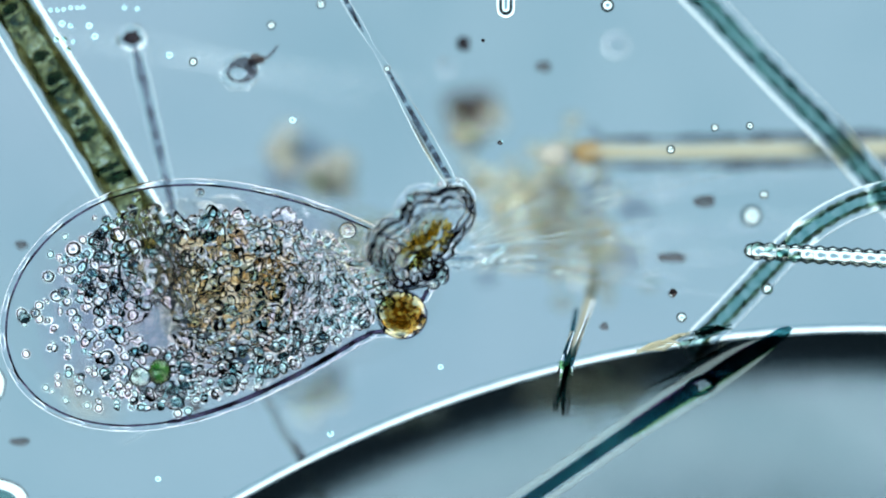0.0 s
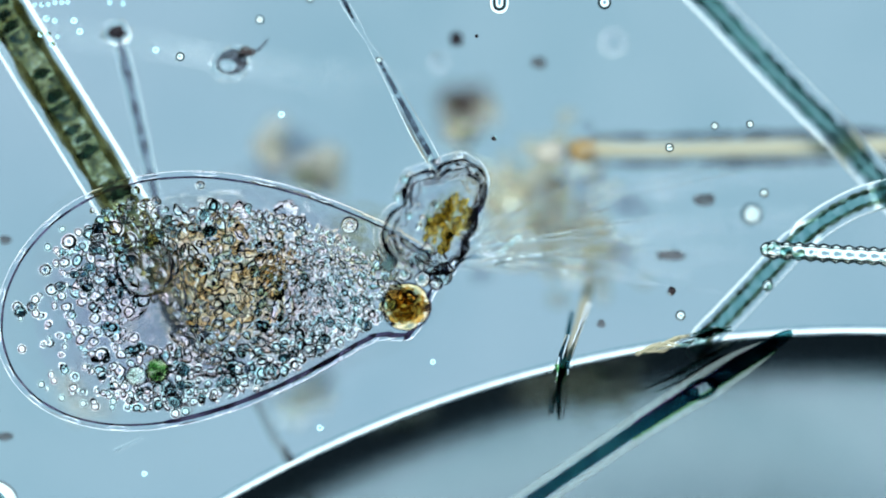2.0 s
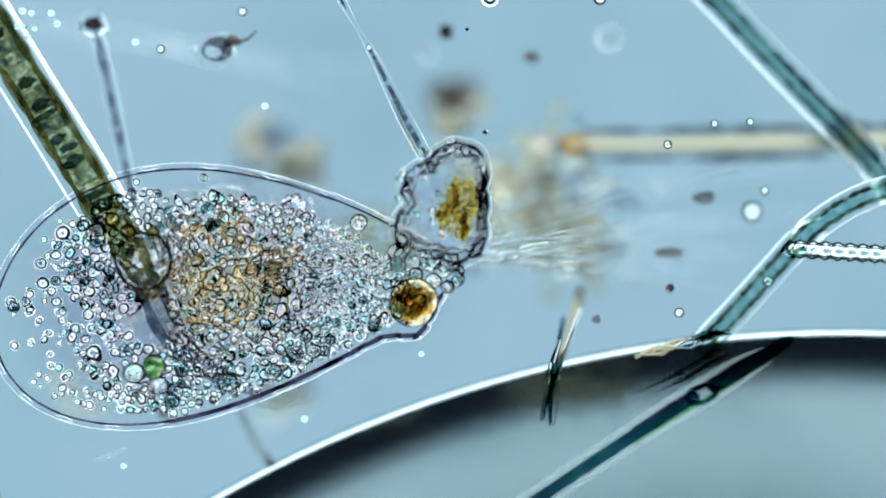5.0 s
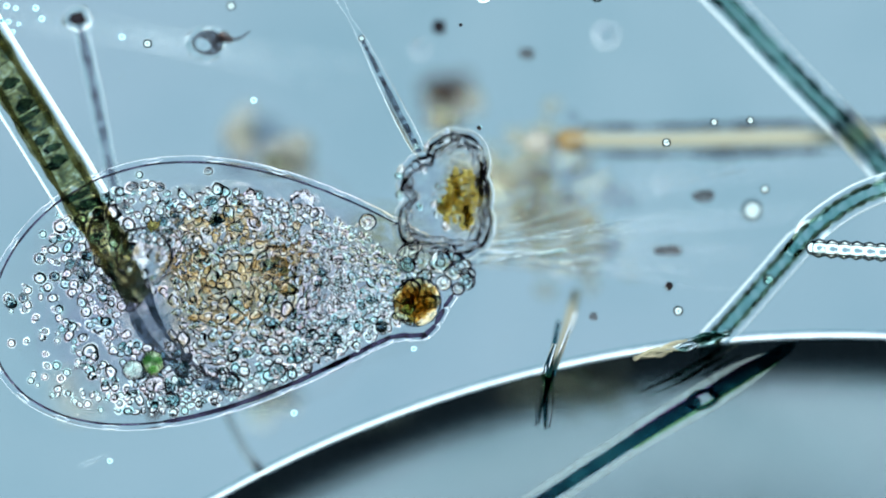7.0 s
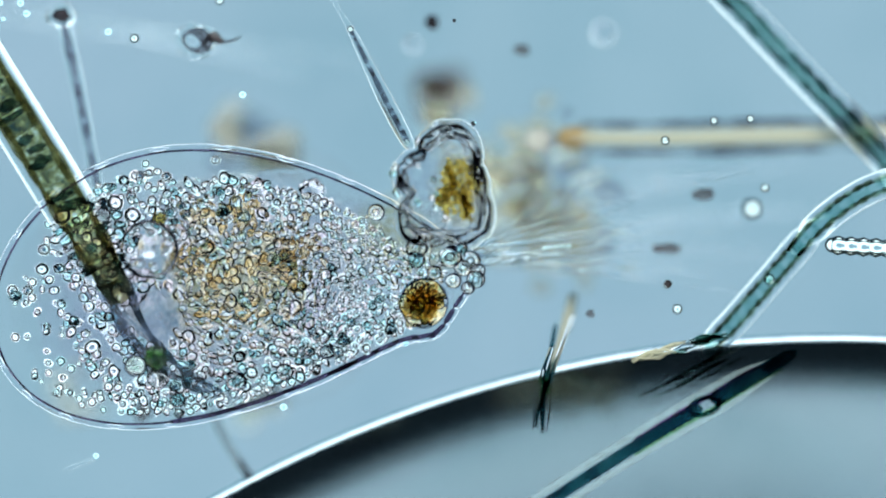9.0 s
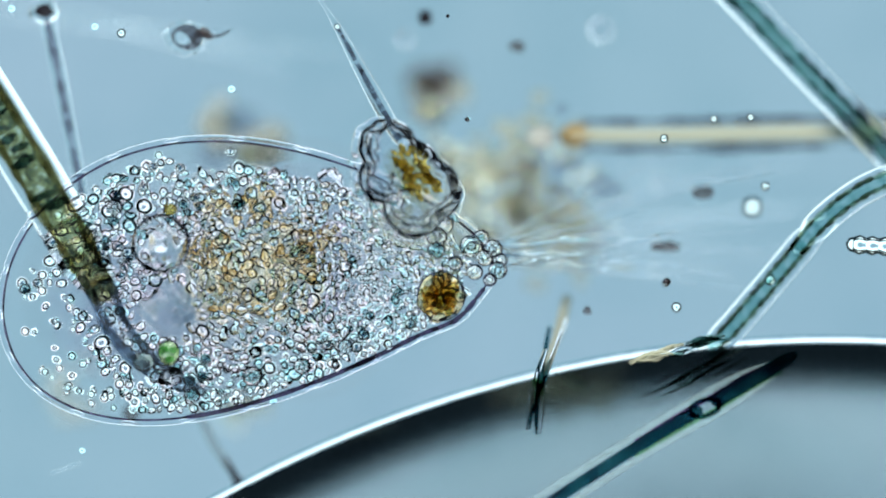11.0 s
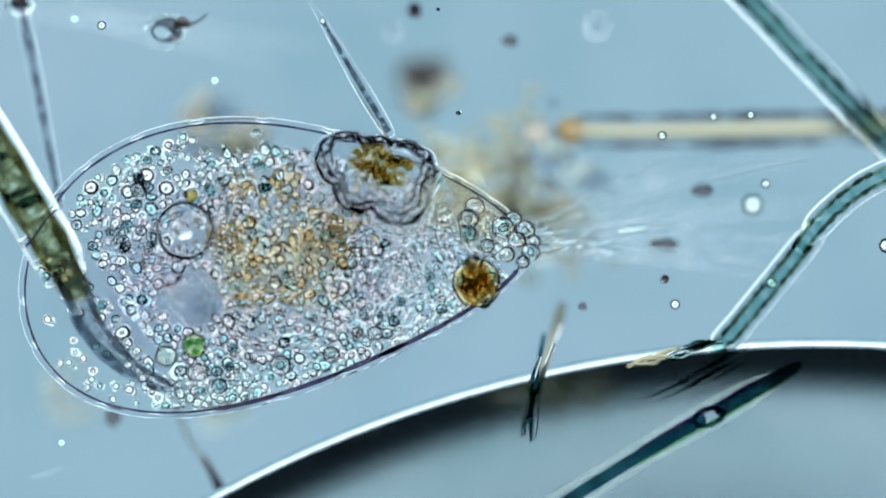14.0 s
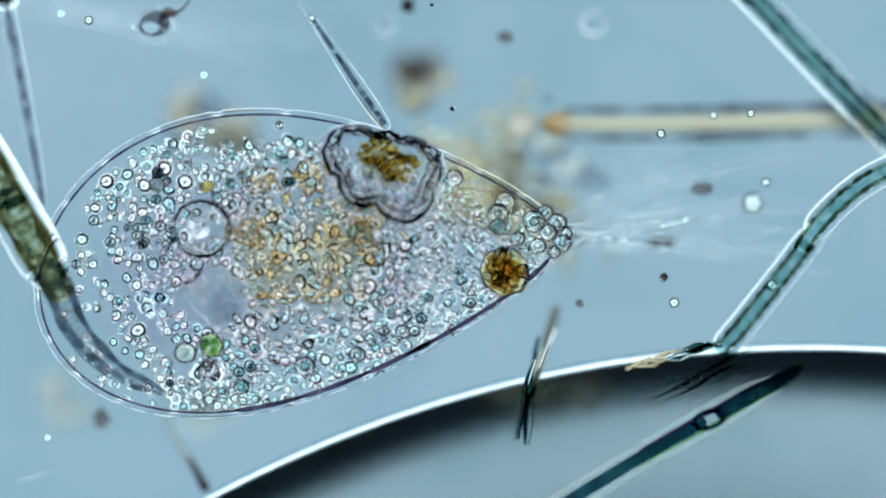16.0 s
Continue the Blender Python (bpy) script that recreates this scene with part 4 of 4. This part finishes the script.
def bead_thread():
    top = new("beaded_filament")
    tagged(top, "curved blue-green beaded filament with dark edges", "filament")
    top.location = (0, 0, 0)
    z = 0.02
    for name, ref, pts, rows in (
        ("lower_chain", (1390, 445), [(1402, 432), (1355, 482), (1310, 530), (1270, 572), (1240, 602), (1228, 614)], [(0, 0, 0, 0), (3.5, 7, -1, 0.5), (7, 14, -2, 2), (9, 20, -4, 2.5), (12.5, 26, -4, 3.5), (16, 31, -4, 5)]),
        ("upper_chain", (1390, 445), [(1610, 340), (1560, 347), (1510, 362), (1460, 388), (1420, 416), (1385, 448)], [(0, 0, 0, 0), (3.5, 8, -2, 1.5), (7, 15, -4, 4), (9, 22, -6, 6), (12.5, 28, -9, 9), (16, 34, -12, 12)]),
    ):
        line = path([(u, v, 15) for u, v in pts], z, ref)
        # the two added halo tubes thin out into each other at the bend
        skin = [(u, v, 26) for u, v in pts]
        if name == "lower_chain":
            skin = [(1446, 398, 9), (1424, 413, 18)] + skin[:-1] + [(*pts[-1], 17)]
        else:
            skin = skin[:-1] + [(1404, 430, 17), (1385, 448, 8)]
        base = part(name, mesh_of(name, *tube(path(skin, z, ref), 0.015, 18), M_HALOBLUR), top, "clear tube imitating a bright edge halo")
        core = [(*p[:3], 0.0110) for p in line]
        chain(base, core, (0.024, 0.028, 0.032), M_BEAD, end=0.7, walls=M_SEPB)
        for side in (-1, 1):
            edge = []
            for p, q in zip(line, line[1:] + line[-1:]):
                a = math.atan2(line[-1][1] - line[0][1], line[-1][0] - line[0][0]) if p is q else math.atan2(q[1] - p[1], q[0] - p[0])
                edge.append((p[0] - side * 0.0110 * math.sin(a), p[1] + side * 0.0110 * math.cos(a), p[2] - 0.002, 0.0046))
            chain(base, edge, (0.018, 0.024, 0.028), M_OLIVED, "dark olive scalloped cell wall", "edge_wall", 0.35)
        drift(base, *ref, -0.06 if name == "upper_chain" else -0.115, rows)


def white_rod():
    top = new("rod_filament")
    tagged(top, "bright clear rod of beads with dark rim", "filament")
    ref, z = (1318, 443), 0.0
    rod = [(1330 + 11 * i, 444 + 0.062 * 11 * i, 17.5 if i % 2 else 13.5) for i in range(29)]
    part("sheath", mesh_of("sheath", *tube(path(rod, z, ref), 0.005, 16), M_ROD), top, "clear scalloped wall")
    chain(top, path([(1330, 444, 9), (1420, 450, 9), (1520, 456, 9), (1640, 463, 9)], z, ref), (0.022,), M_BEADHALO)
    drift(top, *ref, z, [(0, 0, 0, 0), (3.5, 51, -3, 0), (7, 109, -5, 0), (9, 143, -10, 0), (12.5, 210, -11, 0), (14.5, 248, -8, 0), (16, 275, -7, 0)])


def straw_thread():
    top = new("straw_filament")
    tagged(top, "pale straw-yellow blurred straight filament", "filament")
    ref, z = (1040, 270), -0.42
    part("body", mesh_of("body", *tube(path([(1035, 270, 13), (1200, 270, 14), (1400, 266, 15), (1640, 262, 16)], z, ref), 0.03, 16, 1, 0.1), M_STRAW), top)
    part("pale_knob", mesh_of("pale_knob", *ball((0.024, 0.018, 0.012), 0.3, 2, 3, 6.0), M_PALE), top, "pale cream knob beside the end", pose(-0.060, -0.004, 0))
    part("amber_end", mesh_of("amber_end", *ball((0.026, 0.021, 0.012), 0.3, 2, 3, 2.0), M_AMBERK), top, "amber end knob")
    for dv in (-25, 25):
        part("dark_edge", mesh_of("dark_edge", *tube(path([(1060, 270 + dv, 4), (1200, 270 + dv, 6), (1400, 266 + dv, 6), (1640, 262 + dv, 6)], z, ref), 0.02, 10, 1, 1.3), M_GREY), top, "dark blue-grey edge")
    drift(top, *ref, z, [(0, 0, 0, 0), (3.5, -15, -8, 0), (7, -30, -21, 0), (9, -28, -25, 0), (12.5, -22, -34, 0), (14.5, -35, -40, 0), (16, -55, -50, 0)])


def dark_thread():
    top = new("dark_filament")
    tagged(top, "dark teal thread lying over the bubble rim", "filament")
    ref, z = (1240, 683), 0.06
    pts = [(860, 934, 9), (940, 882, 9.5), (1050, 806, 10), (1150, 738, 11), (1225, 690, 12)]
    far = [(1262, 668, 13), (1320, 630, 13), (1366, 602, 12), (1384, 592, 11, -0.05), (1398, 584, 6, -0.1)]
    part("lower_length", mesh_of("lower_length", *tube(path(pts, z, ref), 0.015, 16, 1, 0.15), M_DARK), top)
    part("upper_length", mesh_of("upper_length", *tube(path(far, z, ref), 0.015, 16, 1, 0.15), M_DARK), top)
    ring = [(0.020 * math.cos(a) * 1.3, 0.015 * math.sin(a) + 0.006 * math.cos(a), 0, 0.0045) for a in np.linspace(0, 2 * math.pi, 18)]
    for dv, material, label in ((-13, M_VIOLET, "violet fringe of the thread"), (15, M_LEAF, "green fringe of the thread")):
        side = path([(1120, 758 + dv, 2), (1190, 712 + dv, 3.5), (1262, 668 + dv, 4), (1320, 630 + dv, 3.5), (1372, 604 + dv * 0.6, 3)], z, ref)
        part("fringe", mesh_of("fringe", *tube(side, 0.012, 8), material), top, label)
    part("eyelet", mesh_of("eyelet", *tube(ring, 0.006, 8), M_DARK), top, "dark oval eyelet")
    # pale strips on both sides paint the halo of the dark thread
    for du, dv in ((-11, -16), (11, 16)):
        side = path([(860 + du, 934 + dv, 6), (940 + du, 882 + dv, 6), (1050 + du, 806 + dv, 6.5), (1150 + du, 738 + dv, 7), (1240 + du, 682 + dv * 1.15, 7), (1310 + du, 637 + dv, 5), (1360 + du * 0.6, 608 + dv * 0.6, 2)], z - 0.03, ref)
        part("sheath_edge", mesh_of("sheath_edge", *tube(side, 0.012, 10, 0.6, 0.2), M_HALOPALE), top, "pale bluish strip painted as the thread's halo")
    drift(top, *ref, z, [(0, 0, 0, 0), (3.5, 2, 10, -0.6), (7, 4, 24, -1.4), (9, 7, 36, -1.9), (12.5, 8, 44, -2.3), (14.5, 15, 58, -2.9), (16, 15, 60, -3.2)])


def fibre_tuft():
    top = new("fibre_tuft")
    tagged(top, "tuft of fine dark fibres over the bubble's rim", "fibre tuft")
    ref, z = (1262, 650), -0.07
    for i in range(9):
        u, v, n = 1262 + 6 * i - 30 + rng.uniform(-30, 30), 650 - 2 * i + 6 * (i % 3) + rng.uniform(-6, 6), rng.uniform(45, 95)
        pts = [(u - n, v + 0.52 * n, 1.0), (u - 0.4 * n, v + 0.25 * n, rng.uniform(1.6, 3.2)), (u, v, rng.uniform(1.8, 3.4)), (u + 0.7 * n, v - 0.38 * n, 1.0)]
        part("fibre", mesh_of("fibre", *tube(path(pts, z, ref), 0.012, 8, 1, 0.5), M_MOSS if i % 3 else M_SILTSHADE), top)
    drift(top, *ref, z, [(0, 0, -8, 0), (3.5, -6, -4, 0), (7, -12, 0, 0), (9, -8, 4, 0), (12.5, -2, 8, 0), (16, 4, 14, 0)])


def forked_thread():
    top = new("forked_thread")
    tagged(top, "thin twisted straw and black forked thread", "thread")
    ref, z = (1000, 655), 0.0
    part("straw_strand", mesh_of("straw_strand", *tube(path([(1054, 500, 9, -0.34), (1040, 552, 8.5, -0.22), (1022, 600, 6.5, -0.06), (1004, 645, 3, 0)], z, ref), 0.01, 10, 1, 0.3), M_STRAW), top, "pale straw strand")
    # two clear strands added to imitate the thread's white edges
    part("clear_strand", mesh_of("clear_strand", *tube(path([(1052, 535, 4, -0.16), (1034, 580, 4, -0.06), (1012, 640, 4, 0), (1008, 700, 3), (1004, 735, 1.5)], z - 0.004, ref), 0.01, 10), M_WALL), top, "clear strand added as bright edge of the thread")
    part("clear_strand", mesh_of("clear_strand", *tube(path([(1012, 590, 4), (996, 640, 4.5), (984, 690, 3), (980, 730, 1.5)], z - 0.004, ref), 0.01, 10), M_WALL), top, "clear strand added as bright edge of the thread")
    part("dark_strand", mesh_of("dark_strand", *tube(path([(1022, 550, 3, -0.2), (1010, 605, 4.5, -0.05), (1002, 650, 5.5, 0), (998, 690, 5, -0.03), (998, 738, 2.5, -0.1)], z, ref), 0.01, 10, 1, 0.4), M_DARK), top, "black-green strand")
    part("dark_strand", mesh_of("dark_strand", *tube(path([(1040, 568, 2, -0.12), (1022, 615, 3, -0.05), (1004, 655, 4.5, 0), (990, 700, 3.5, -0.05), (986, 728, 2, -0.08)], z, ref), 0.01, 10, 1, 0.4), M_DARK), top, "black-green strand")
    part("green_knot", mesh_of("green_knot", *joined([moved(ball((0.009, 0.005, 0.004), 0.6, 2, 2, a), (0.004 * math.cos(a * 2.0), 0.012 * math.sin(a * 1.3), 0.004)) for a in range(5)]), M_LEAF), top, "small green knot at the crossing")
    drift(top, *ref, z, [(0, 0, 0, 0), (3.5, -15, 10, 0), (7, -32, 22, 0), (9, -37, 28, 0), (12.5, -55, 36, 0), (14.5, -59, 46, 0), (16, -68, 50, 0)])


def low_stick():
    top = new("blurred_stick")
    tagged(top, "soft pale stick with dark tip below the amoeba", "thread")
    ref, z = (510, 780), -0.3
    part("stalk", mesh_of("stalk", *tube(path([(470, 700, 8), (500, 760, 8), (525, 800, 7)], z, ref), 0.01, 10), M_BEIGE), top)
    part("tip", mesh_of("tip", *tube(path([(520, 785, 4), (548, 838, 9)], z, ref), 0.01, 10), M_BLACK), top)
    drift(top, *ref, z, [(0, 0, 0, 0), (3.5, -32, 15, 0), (7, -70, 30, 0), (9, -95, 30, 0), (12.5, -140, 25, 0), (16, -185, 25, 0)])


def fibre_tangle():
    top = new("fibre_tangle")
    tagged(top, "small tangle of straw and dark fibres at the bubble rim", "fibres")
    ref, z = (1190, 612), 0.03
    for k in range(34):
        straw = k % 3 == 0
        a = rng.uniform(-70, -10) if straw else rng.uniform(0, 60)
        b = a + rng.uniform(25, 60)
        v0, v1 = -6 - 0.28 * a + rng.uniform(-8, 6), -6 - 0.28 * b + rng.uniform(-10, 8)
        pts = [(a * 0.001, -v0 * 0.001, 0, 0.0012), ((a + b) * 0.0005, -(v0 + v1) * 0.0005 + rng.uniform(-0.006, 0.006), rng.uniform(-0.02, 0.02), rng.uniform(0.0018, 0.0036 if straw else 0.0052)), (b * 0.001, -v1 * 0.001, 0, 0.0012)]
        part("fibre", mesh_of("fibre", *tube(pts, 0.008, 8, 1, 0.6), M_STRAW if straw else (M_DARK, M_STRAND, M_MOSS)[k % 3]), top)
    drift(top, *ref, z, [(0, 0, 0, 0), (7, -4, 12, 0), (12.5, -14, 22, 0), (16, -18, 30, 0)])


fibre_tangle()
pin_thread()
spike_thread()
teal_thread()
bead_thread()
white_rod()
straw_thread()
dark_thread()
fibre_tuft()
forked_thread()
low_stick()


# ---- flocks of detritus, out of focus ----
def flock(u, v, ru, rv, z, material, n, label, du, dv, name="detritus_flock", grain_size=15):
    o = at(u, v, z)
    top = new(name)
    for _ in range(n):
        p = at(u + rng.gauss(0, ru * 0.45), v + rng.gauss(0, rv * 0.45), z) - o + Vector((0, 0, rng.uniform(-0.05, 0.05)))
        r = rng.uniform(0.6, 1.4) * grain_size * 0.001
        part("floc", mesh_of("floc", *ball((r * rng.uniform(0.8, 1.5), r, r * 0.6), 0.5, 1.8, 3, rng.random() * 9), M_FLOC if material in (M_BEIGE, M_YELLOW) and rng.random() < 0.15 else material), top, m=Matrix.Translation(p))
    tagged(top, label, "detritus")
    drift(top, u, v, z, du=du, dv=dv)


flock(503, 275, 24, 44, -0.7, M_BEIGE, 14, "soft cream flock of detritus", -175, -70, grain_size=17)
flock(582, 306, 40, 45, -0.7, M_BEIGE, 22, "soft cream flock of detritus beside another", -175, -70, grain_size=18)
# grey lumps put in as the shade round the two cream flocks
flock(548, 300, 80, 50, -0.9, M_SILTSHADE, 12, "faint grey lumps painted as shade round cream flocks", -175, -70, "silt_shade_flock", 26)
flock(832, 200, 48, 36, -0.95, M_BROWN, 12, "blurred dark brown and green flock", -95, -66, grain_size=17)
flock(825, 235, 55, 26, -0.7, M_BEIGE, 12, "blurred pale flock under a brown one", -95, -66)
flock(950, 345, 165, 120, -0.6, M_YELLOW, 95, "wide loose straw-coloured flock of detritus", -85, -60, grain_size=14)
flock(1030, 425, 100, 130, -0.6, M_YELLOW, 62, "loose straw-coloured trailing flock", -70, -50, grain_size=13)
flock(1010, 370, 130, 120, -0.45, M_SILTSHADE, 28, "grey silt bits in straw-coloured flock", -80, -55, "silt_shade_flock", 17)
flock(960, 330, 110, 90, -0.35, M_SILTSHADE, 5, "small pale brown bits in straw-coloured flock", -80, -55, "silt_shade_flock", 8)
flock(560, 690, 55, 45, -0.8, M_BEIGE, 16, "faint cream flock under the amoeba", -190, 20)
flock(150, 690, 40, 60, -0.9, M_BEIGE, 10, "faint cream flock below the amoeba", -40, 10)


flock(822, 208, 22, 12, -0.9, M_LEAF, 2, "blurred green clump in brown flock", -95, -66, grain_size=12)


# ---- loose specks and bubbles ----
DROPS = [mesh_of("bubble", *ball((1, 1, 1), 0, 1, 3), M_DROP), mesh_of("bubble", *ball((1, 1, 1), 0, 1, 3), M_SKIN),
         mesh_of("bubble", *bead(((0.0, 0.42), (0.45, 0.24), (0.85, 0.06), (1.0, 0.0)), 1.0, 0.15, 14), M_CYAN, True, False)]


def bubble(u, v, r, z=0.0, label="tiny clear round bubble in water"):
    ob = new("bubble", DROPS[1 if z < -0.3 else (2 if r < 7 else 0)])
    ob.scale = (r * 0.001,) * 3
    tagged(ob, label, "bubble", "loose bubbles")
    du, dv = current(u)
    MOVES.append((ob, [(0.0, Matrix.Translation(at(u, v, z))), (16.0, Matrix.Translation(at(u + du, v + dv, z)))]))
    ob.location = at(u, v, z)


for u, v, r, z in ((90, 18, 4, -.05), (102, 18, 4, -.05), (113, 17, 4, -.05), (125, 14, 4, -.05), (137, 14, 4, -.05), (147, 13, 4, -.05), (110, 42, 6, 0), (125, 46, 5, 0), (158, 46, 6, 0), (168, 65, 6, 0),
                   (100, 70, 5, 0), (113, 70, 5, 0), (130, 74, 4, 0), (120, 88, 5, 0), (300, 98, 6, 0), (342, 110, 8, 0), (220, 14, 4, -.1), (243, 16, 4, -.1), (480, 45, 8, -.1), (568, 8, 8, -.1)):
    bubble(u, v, r, z)
for u, v, r, z in ((1330, 382, 18, -.26), (1187, 265, 8, 0), (1327, 223, 7, 0), (1265, 226, 7, -.05), (1075, 10, 12, -.04), (518, 213, 6, 0), (1190, 520, 7, -.04), (1206, 562, 9, -.06), (886, 252, 4, 0), (1352, 345, 8, -.1), (280, 848, 5, 0), (585, 768, 6, 0), (780, 650, 5, 0)):
    bubble(u, v, r, z)
for u, v, r, z in ((1090, 80, 22, -.4), (790, 120, 16, -.4), (1180, 340, 14, -.4)):
    bubble(u, v, r, z, "soft blurred round bubble in water")


bubble(1360, 508, 10, -0.075, "dark-rimmed bubble clinging to a beaded filament")
MOVES[-1] = (MOVES[-1][0], [(t, Matrix.Translation(at(u, v, -0.075))) for t, u, v in ((0.0, 1358, 512), (8.5, 1361, 495), (16.0, 1366, 504))])


def flake(u, v, size, material, label, z=-0.05, seed=1.0, name="speck"):
    ob = new(name, mesh_of(name, *ball([s * 0.001 for s in size], 0.5, 1.8, 3, seed), material))
    tagged(ob, label, "speck", "loose specks")
    du, dv = current(u)
    drift(ob, u, v, z, du=du, dv=dv)


flake(1247, 357, (19, 11, 6), M_RUST, "small brown flake in the water", -0.2, 2.0)
flake(1190, 456, (28, 9, 6), M_RUST, "small grey-brown flake in the water", -0.22, 3.0)
flake(1192, 518, (6, 6, 5), M_BLACK, "tiny black speck in the water", -0.03, 4.0)
flake(1070, 578, (7, 7, 5), M_RUST, "tiny brown speck in the water", -0.1, 5.0)
flake(820, 78, (11, 13, 6), M_BLACK, "blurred dark blue speck in the water", -0.3, 6.0)
flake(962, 118, (14, 10, 6), M_RUST, "blurred reddish speck in the water", -0.3, 7.0)
flake(38, 434, (10, 8, 6), M_RUST, "blurred grey speck in the water", -0.15, 8.0)
flake(35, 782, (16, 7, 5), M_RUST, "blurred grey speck in the water", -0.15, 9.0)
flake(855, 72, (3, 3, 3), M_BLACK, "tiny black speck in the water", 0, 4.5)
flake(885, 253, (4, 4, 3), M_BLACK, "tiny black speck in the water", 0, 4.7)


flake(345, 715, (15, 17, 8), M_RUST, "blurred dark round speck under the amoeba", -0.3, 3.3)
MOVES[-1] = (MOVES[-1][0], [(0.0, Matrix.Translation(at(345, 715, -0.3))), (16.0, Matrix.Translation(at(180, 742, -0.3)))])


def edge_thread(u, v, lean):
    top = new("short_filament")
    tagged(top, "short dark green filament end with pale halo", "filament")
    part("body", mesh_of("body", *tube([(-0.06, -0.02 * lean, 0, 0.02), (0, 0, 0, 0.02)], 0.01, 14), M_TEAL), top)
    # clear tube added as the pale halo round the end
    part("sheath", mesh_of("sheath", *tube([(-0.06, -0.02 * lean, 0, 0.04), (0.005, 0, 0, 0.04)], 0.01, 18), M_HALO), top, "clear tube imitating a pale halo")
    drift(top, u, v, -0.12, du=-160, dv=-10)


edge_thread(-34, 680, 1)
edge_thread(8, 892, -1)


def square_cell():
    top = new("tadpole_cell")
    tagged(top, "small clear angular cell with dark rim and tail", "cell")
    ref, z = (425, 128), -0.12
    ring = [(0.021 * math.cos(a), 0.016 * math.sin(a), 0, 0.0055 - 0.0028 * math.cos(a - 3.6)) for a in np.linspace(0, 2 * math.pi, 26)]
    part("rim", mesh_of("rim", *tube(ring, 0.005, 8, 1, 0.9), M_GREY), top, "dark lumpy rim")
    # clear lens added to give the cell its bright halo
    part("body", mesh_of("body", *ball((0.036, 0.030, 0.012), 0.25, 2.5, 4, 2.0), M_SOFT), top, "clear lens imitating a bright halo")
    part("side_lump", mesh_of("side_lump", *joined([moved(ball((0.009, 0.007, 0.006), 0.5, 2, 2, a), (0.024 + 0.008 * a, 0.016 + 0.006 * (a % 2), 0)) for a in range(3)]), M_BROWN), top, "brown lump beside the rim")
    part("tail", mesh_of("tail", *tube([(0.022, 0.012, 0, 0.005), (0.042, 0.014, 0, 0.0035), (0.06, 0.022, 0, 0.0025), (0.075, 0.036, 0, 0.001)], 0.006, 8, 1, 0.5), M_GREY), top)
    drift(top, *ref, z, [(0, 0, 0, 10), (3.5, -32, -26, 5), (7, -62, -50, -10), (9, -80, -55, -20), (12.5, -115, -66, -10), (14.5, -140, -74, 0), (16, -155, -82, 10)])


def clear_rod():
    top = new("small_rod_cell")
    tagged(top, "small clear rounded rod cell with dark rim", "cell")
    part("shell", mesh_of("shell", *tube([(0, 0.03, 0, 0.010), (0, -0.008, 0, 0.010)], 0.006, 14), M_DROP), top)
    # wider clear tube imitates the halo round the rod
    part("halo", mesh_of("halo", *tube([(0, 0.03, 0, 0.017), (0, -0.008, 0, 0.017)], 0.006, 14), M_BEADHALO), top)
    drift(top, 895, 8, 0, du=-90, dv=-60)


def drifting_rod():
    top = new("short_rod_cell")
    tagged(top, "short clear rod tumbling among the fine threads", "cell")
    part("shell", mesh_of("shell", *tube([(-0.022, 0, 0, 0.006), (0.022, 0.004, 0, 0.006)], 0.006, 12), M_ROD), top)
    drift(top, 875, 455, -0.10, [(0, 0, 0, 30), (1.5, 25, -15, 35), (3.5, 35, -28, 20), (4.2, 50, -26, 10), (6.3, 95, -4, 5), (9, 110, -14, 0), (11.3, 150, -30, -10), (14.5, 265, -50, 5), (16, 320, -60, 10)])


def scratch_rod():
    top = new("short_rod_cell")
    tagged(top, "faint thin clear rod below the amoeba", "cell")
    part("shell", mesh_of("shell", *tube([(-0.024, -0.010, 0, 0.003), (0.024, 0.012, 0, 0.002)], 0.006, 10), M_STRAND), top)
    drift(top, 240, 775, -0.08, [(0, 0, 0, 0), (3, -22, 20, 0), (8.5, -92, 46, -3), (16, -180, 70, -6)])


def haze_threads():
    for a, b, c, r in (((60, 45), (330, 95), (640, 175), 9), ((90, 75), (420, 110), (760, 150), 7), ((1080, 360), (1230, 330), (1420, 300), 6), ((1060, 420), (1260, 395), (1500, 380), 6), ((930, 430), (1150, 412), (1420, 392), 5), ((950, 470), (1120, 455), (1300, 452), 5), ((940, 400), (1090, 350), (1260, 290), 5)):
        ob = new("haze_thread", mesh_of("haze_thread", *tube(path([(*a, r * 0.4), (*b, r), (*c, r * 0.4)], -0.75, b), 0.03, 10), M_STRAND))
        tagged(ob, "faint long clear thread deep in the water", "thread", "faint threads")
        drift(ob, *b, -0.75, du=current(b[0])[0], dv=current(b[0])[1])


square_cell()
clear_rod()
drifting_rod()
scratch_rod()
haze_threads()


def motions():
    for ob, rows in MOVES:
        walk(ob, rows)


motions()
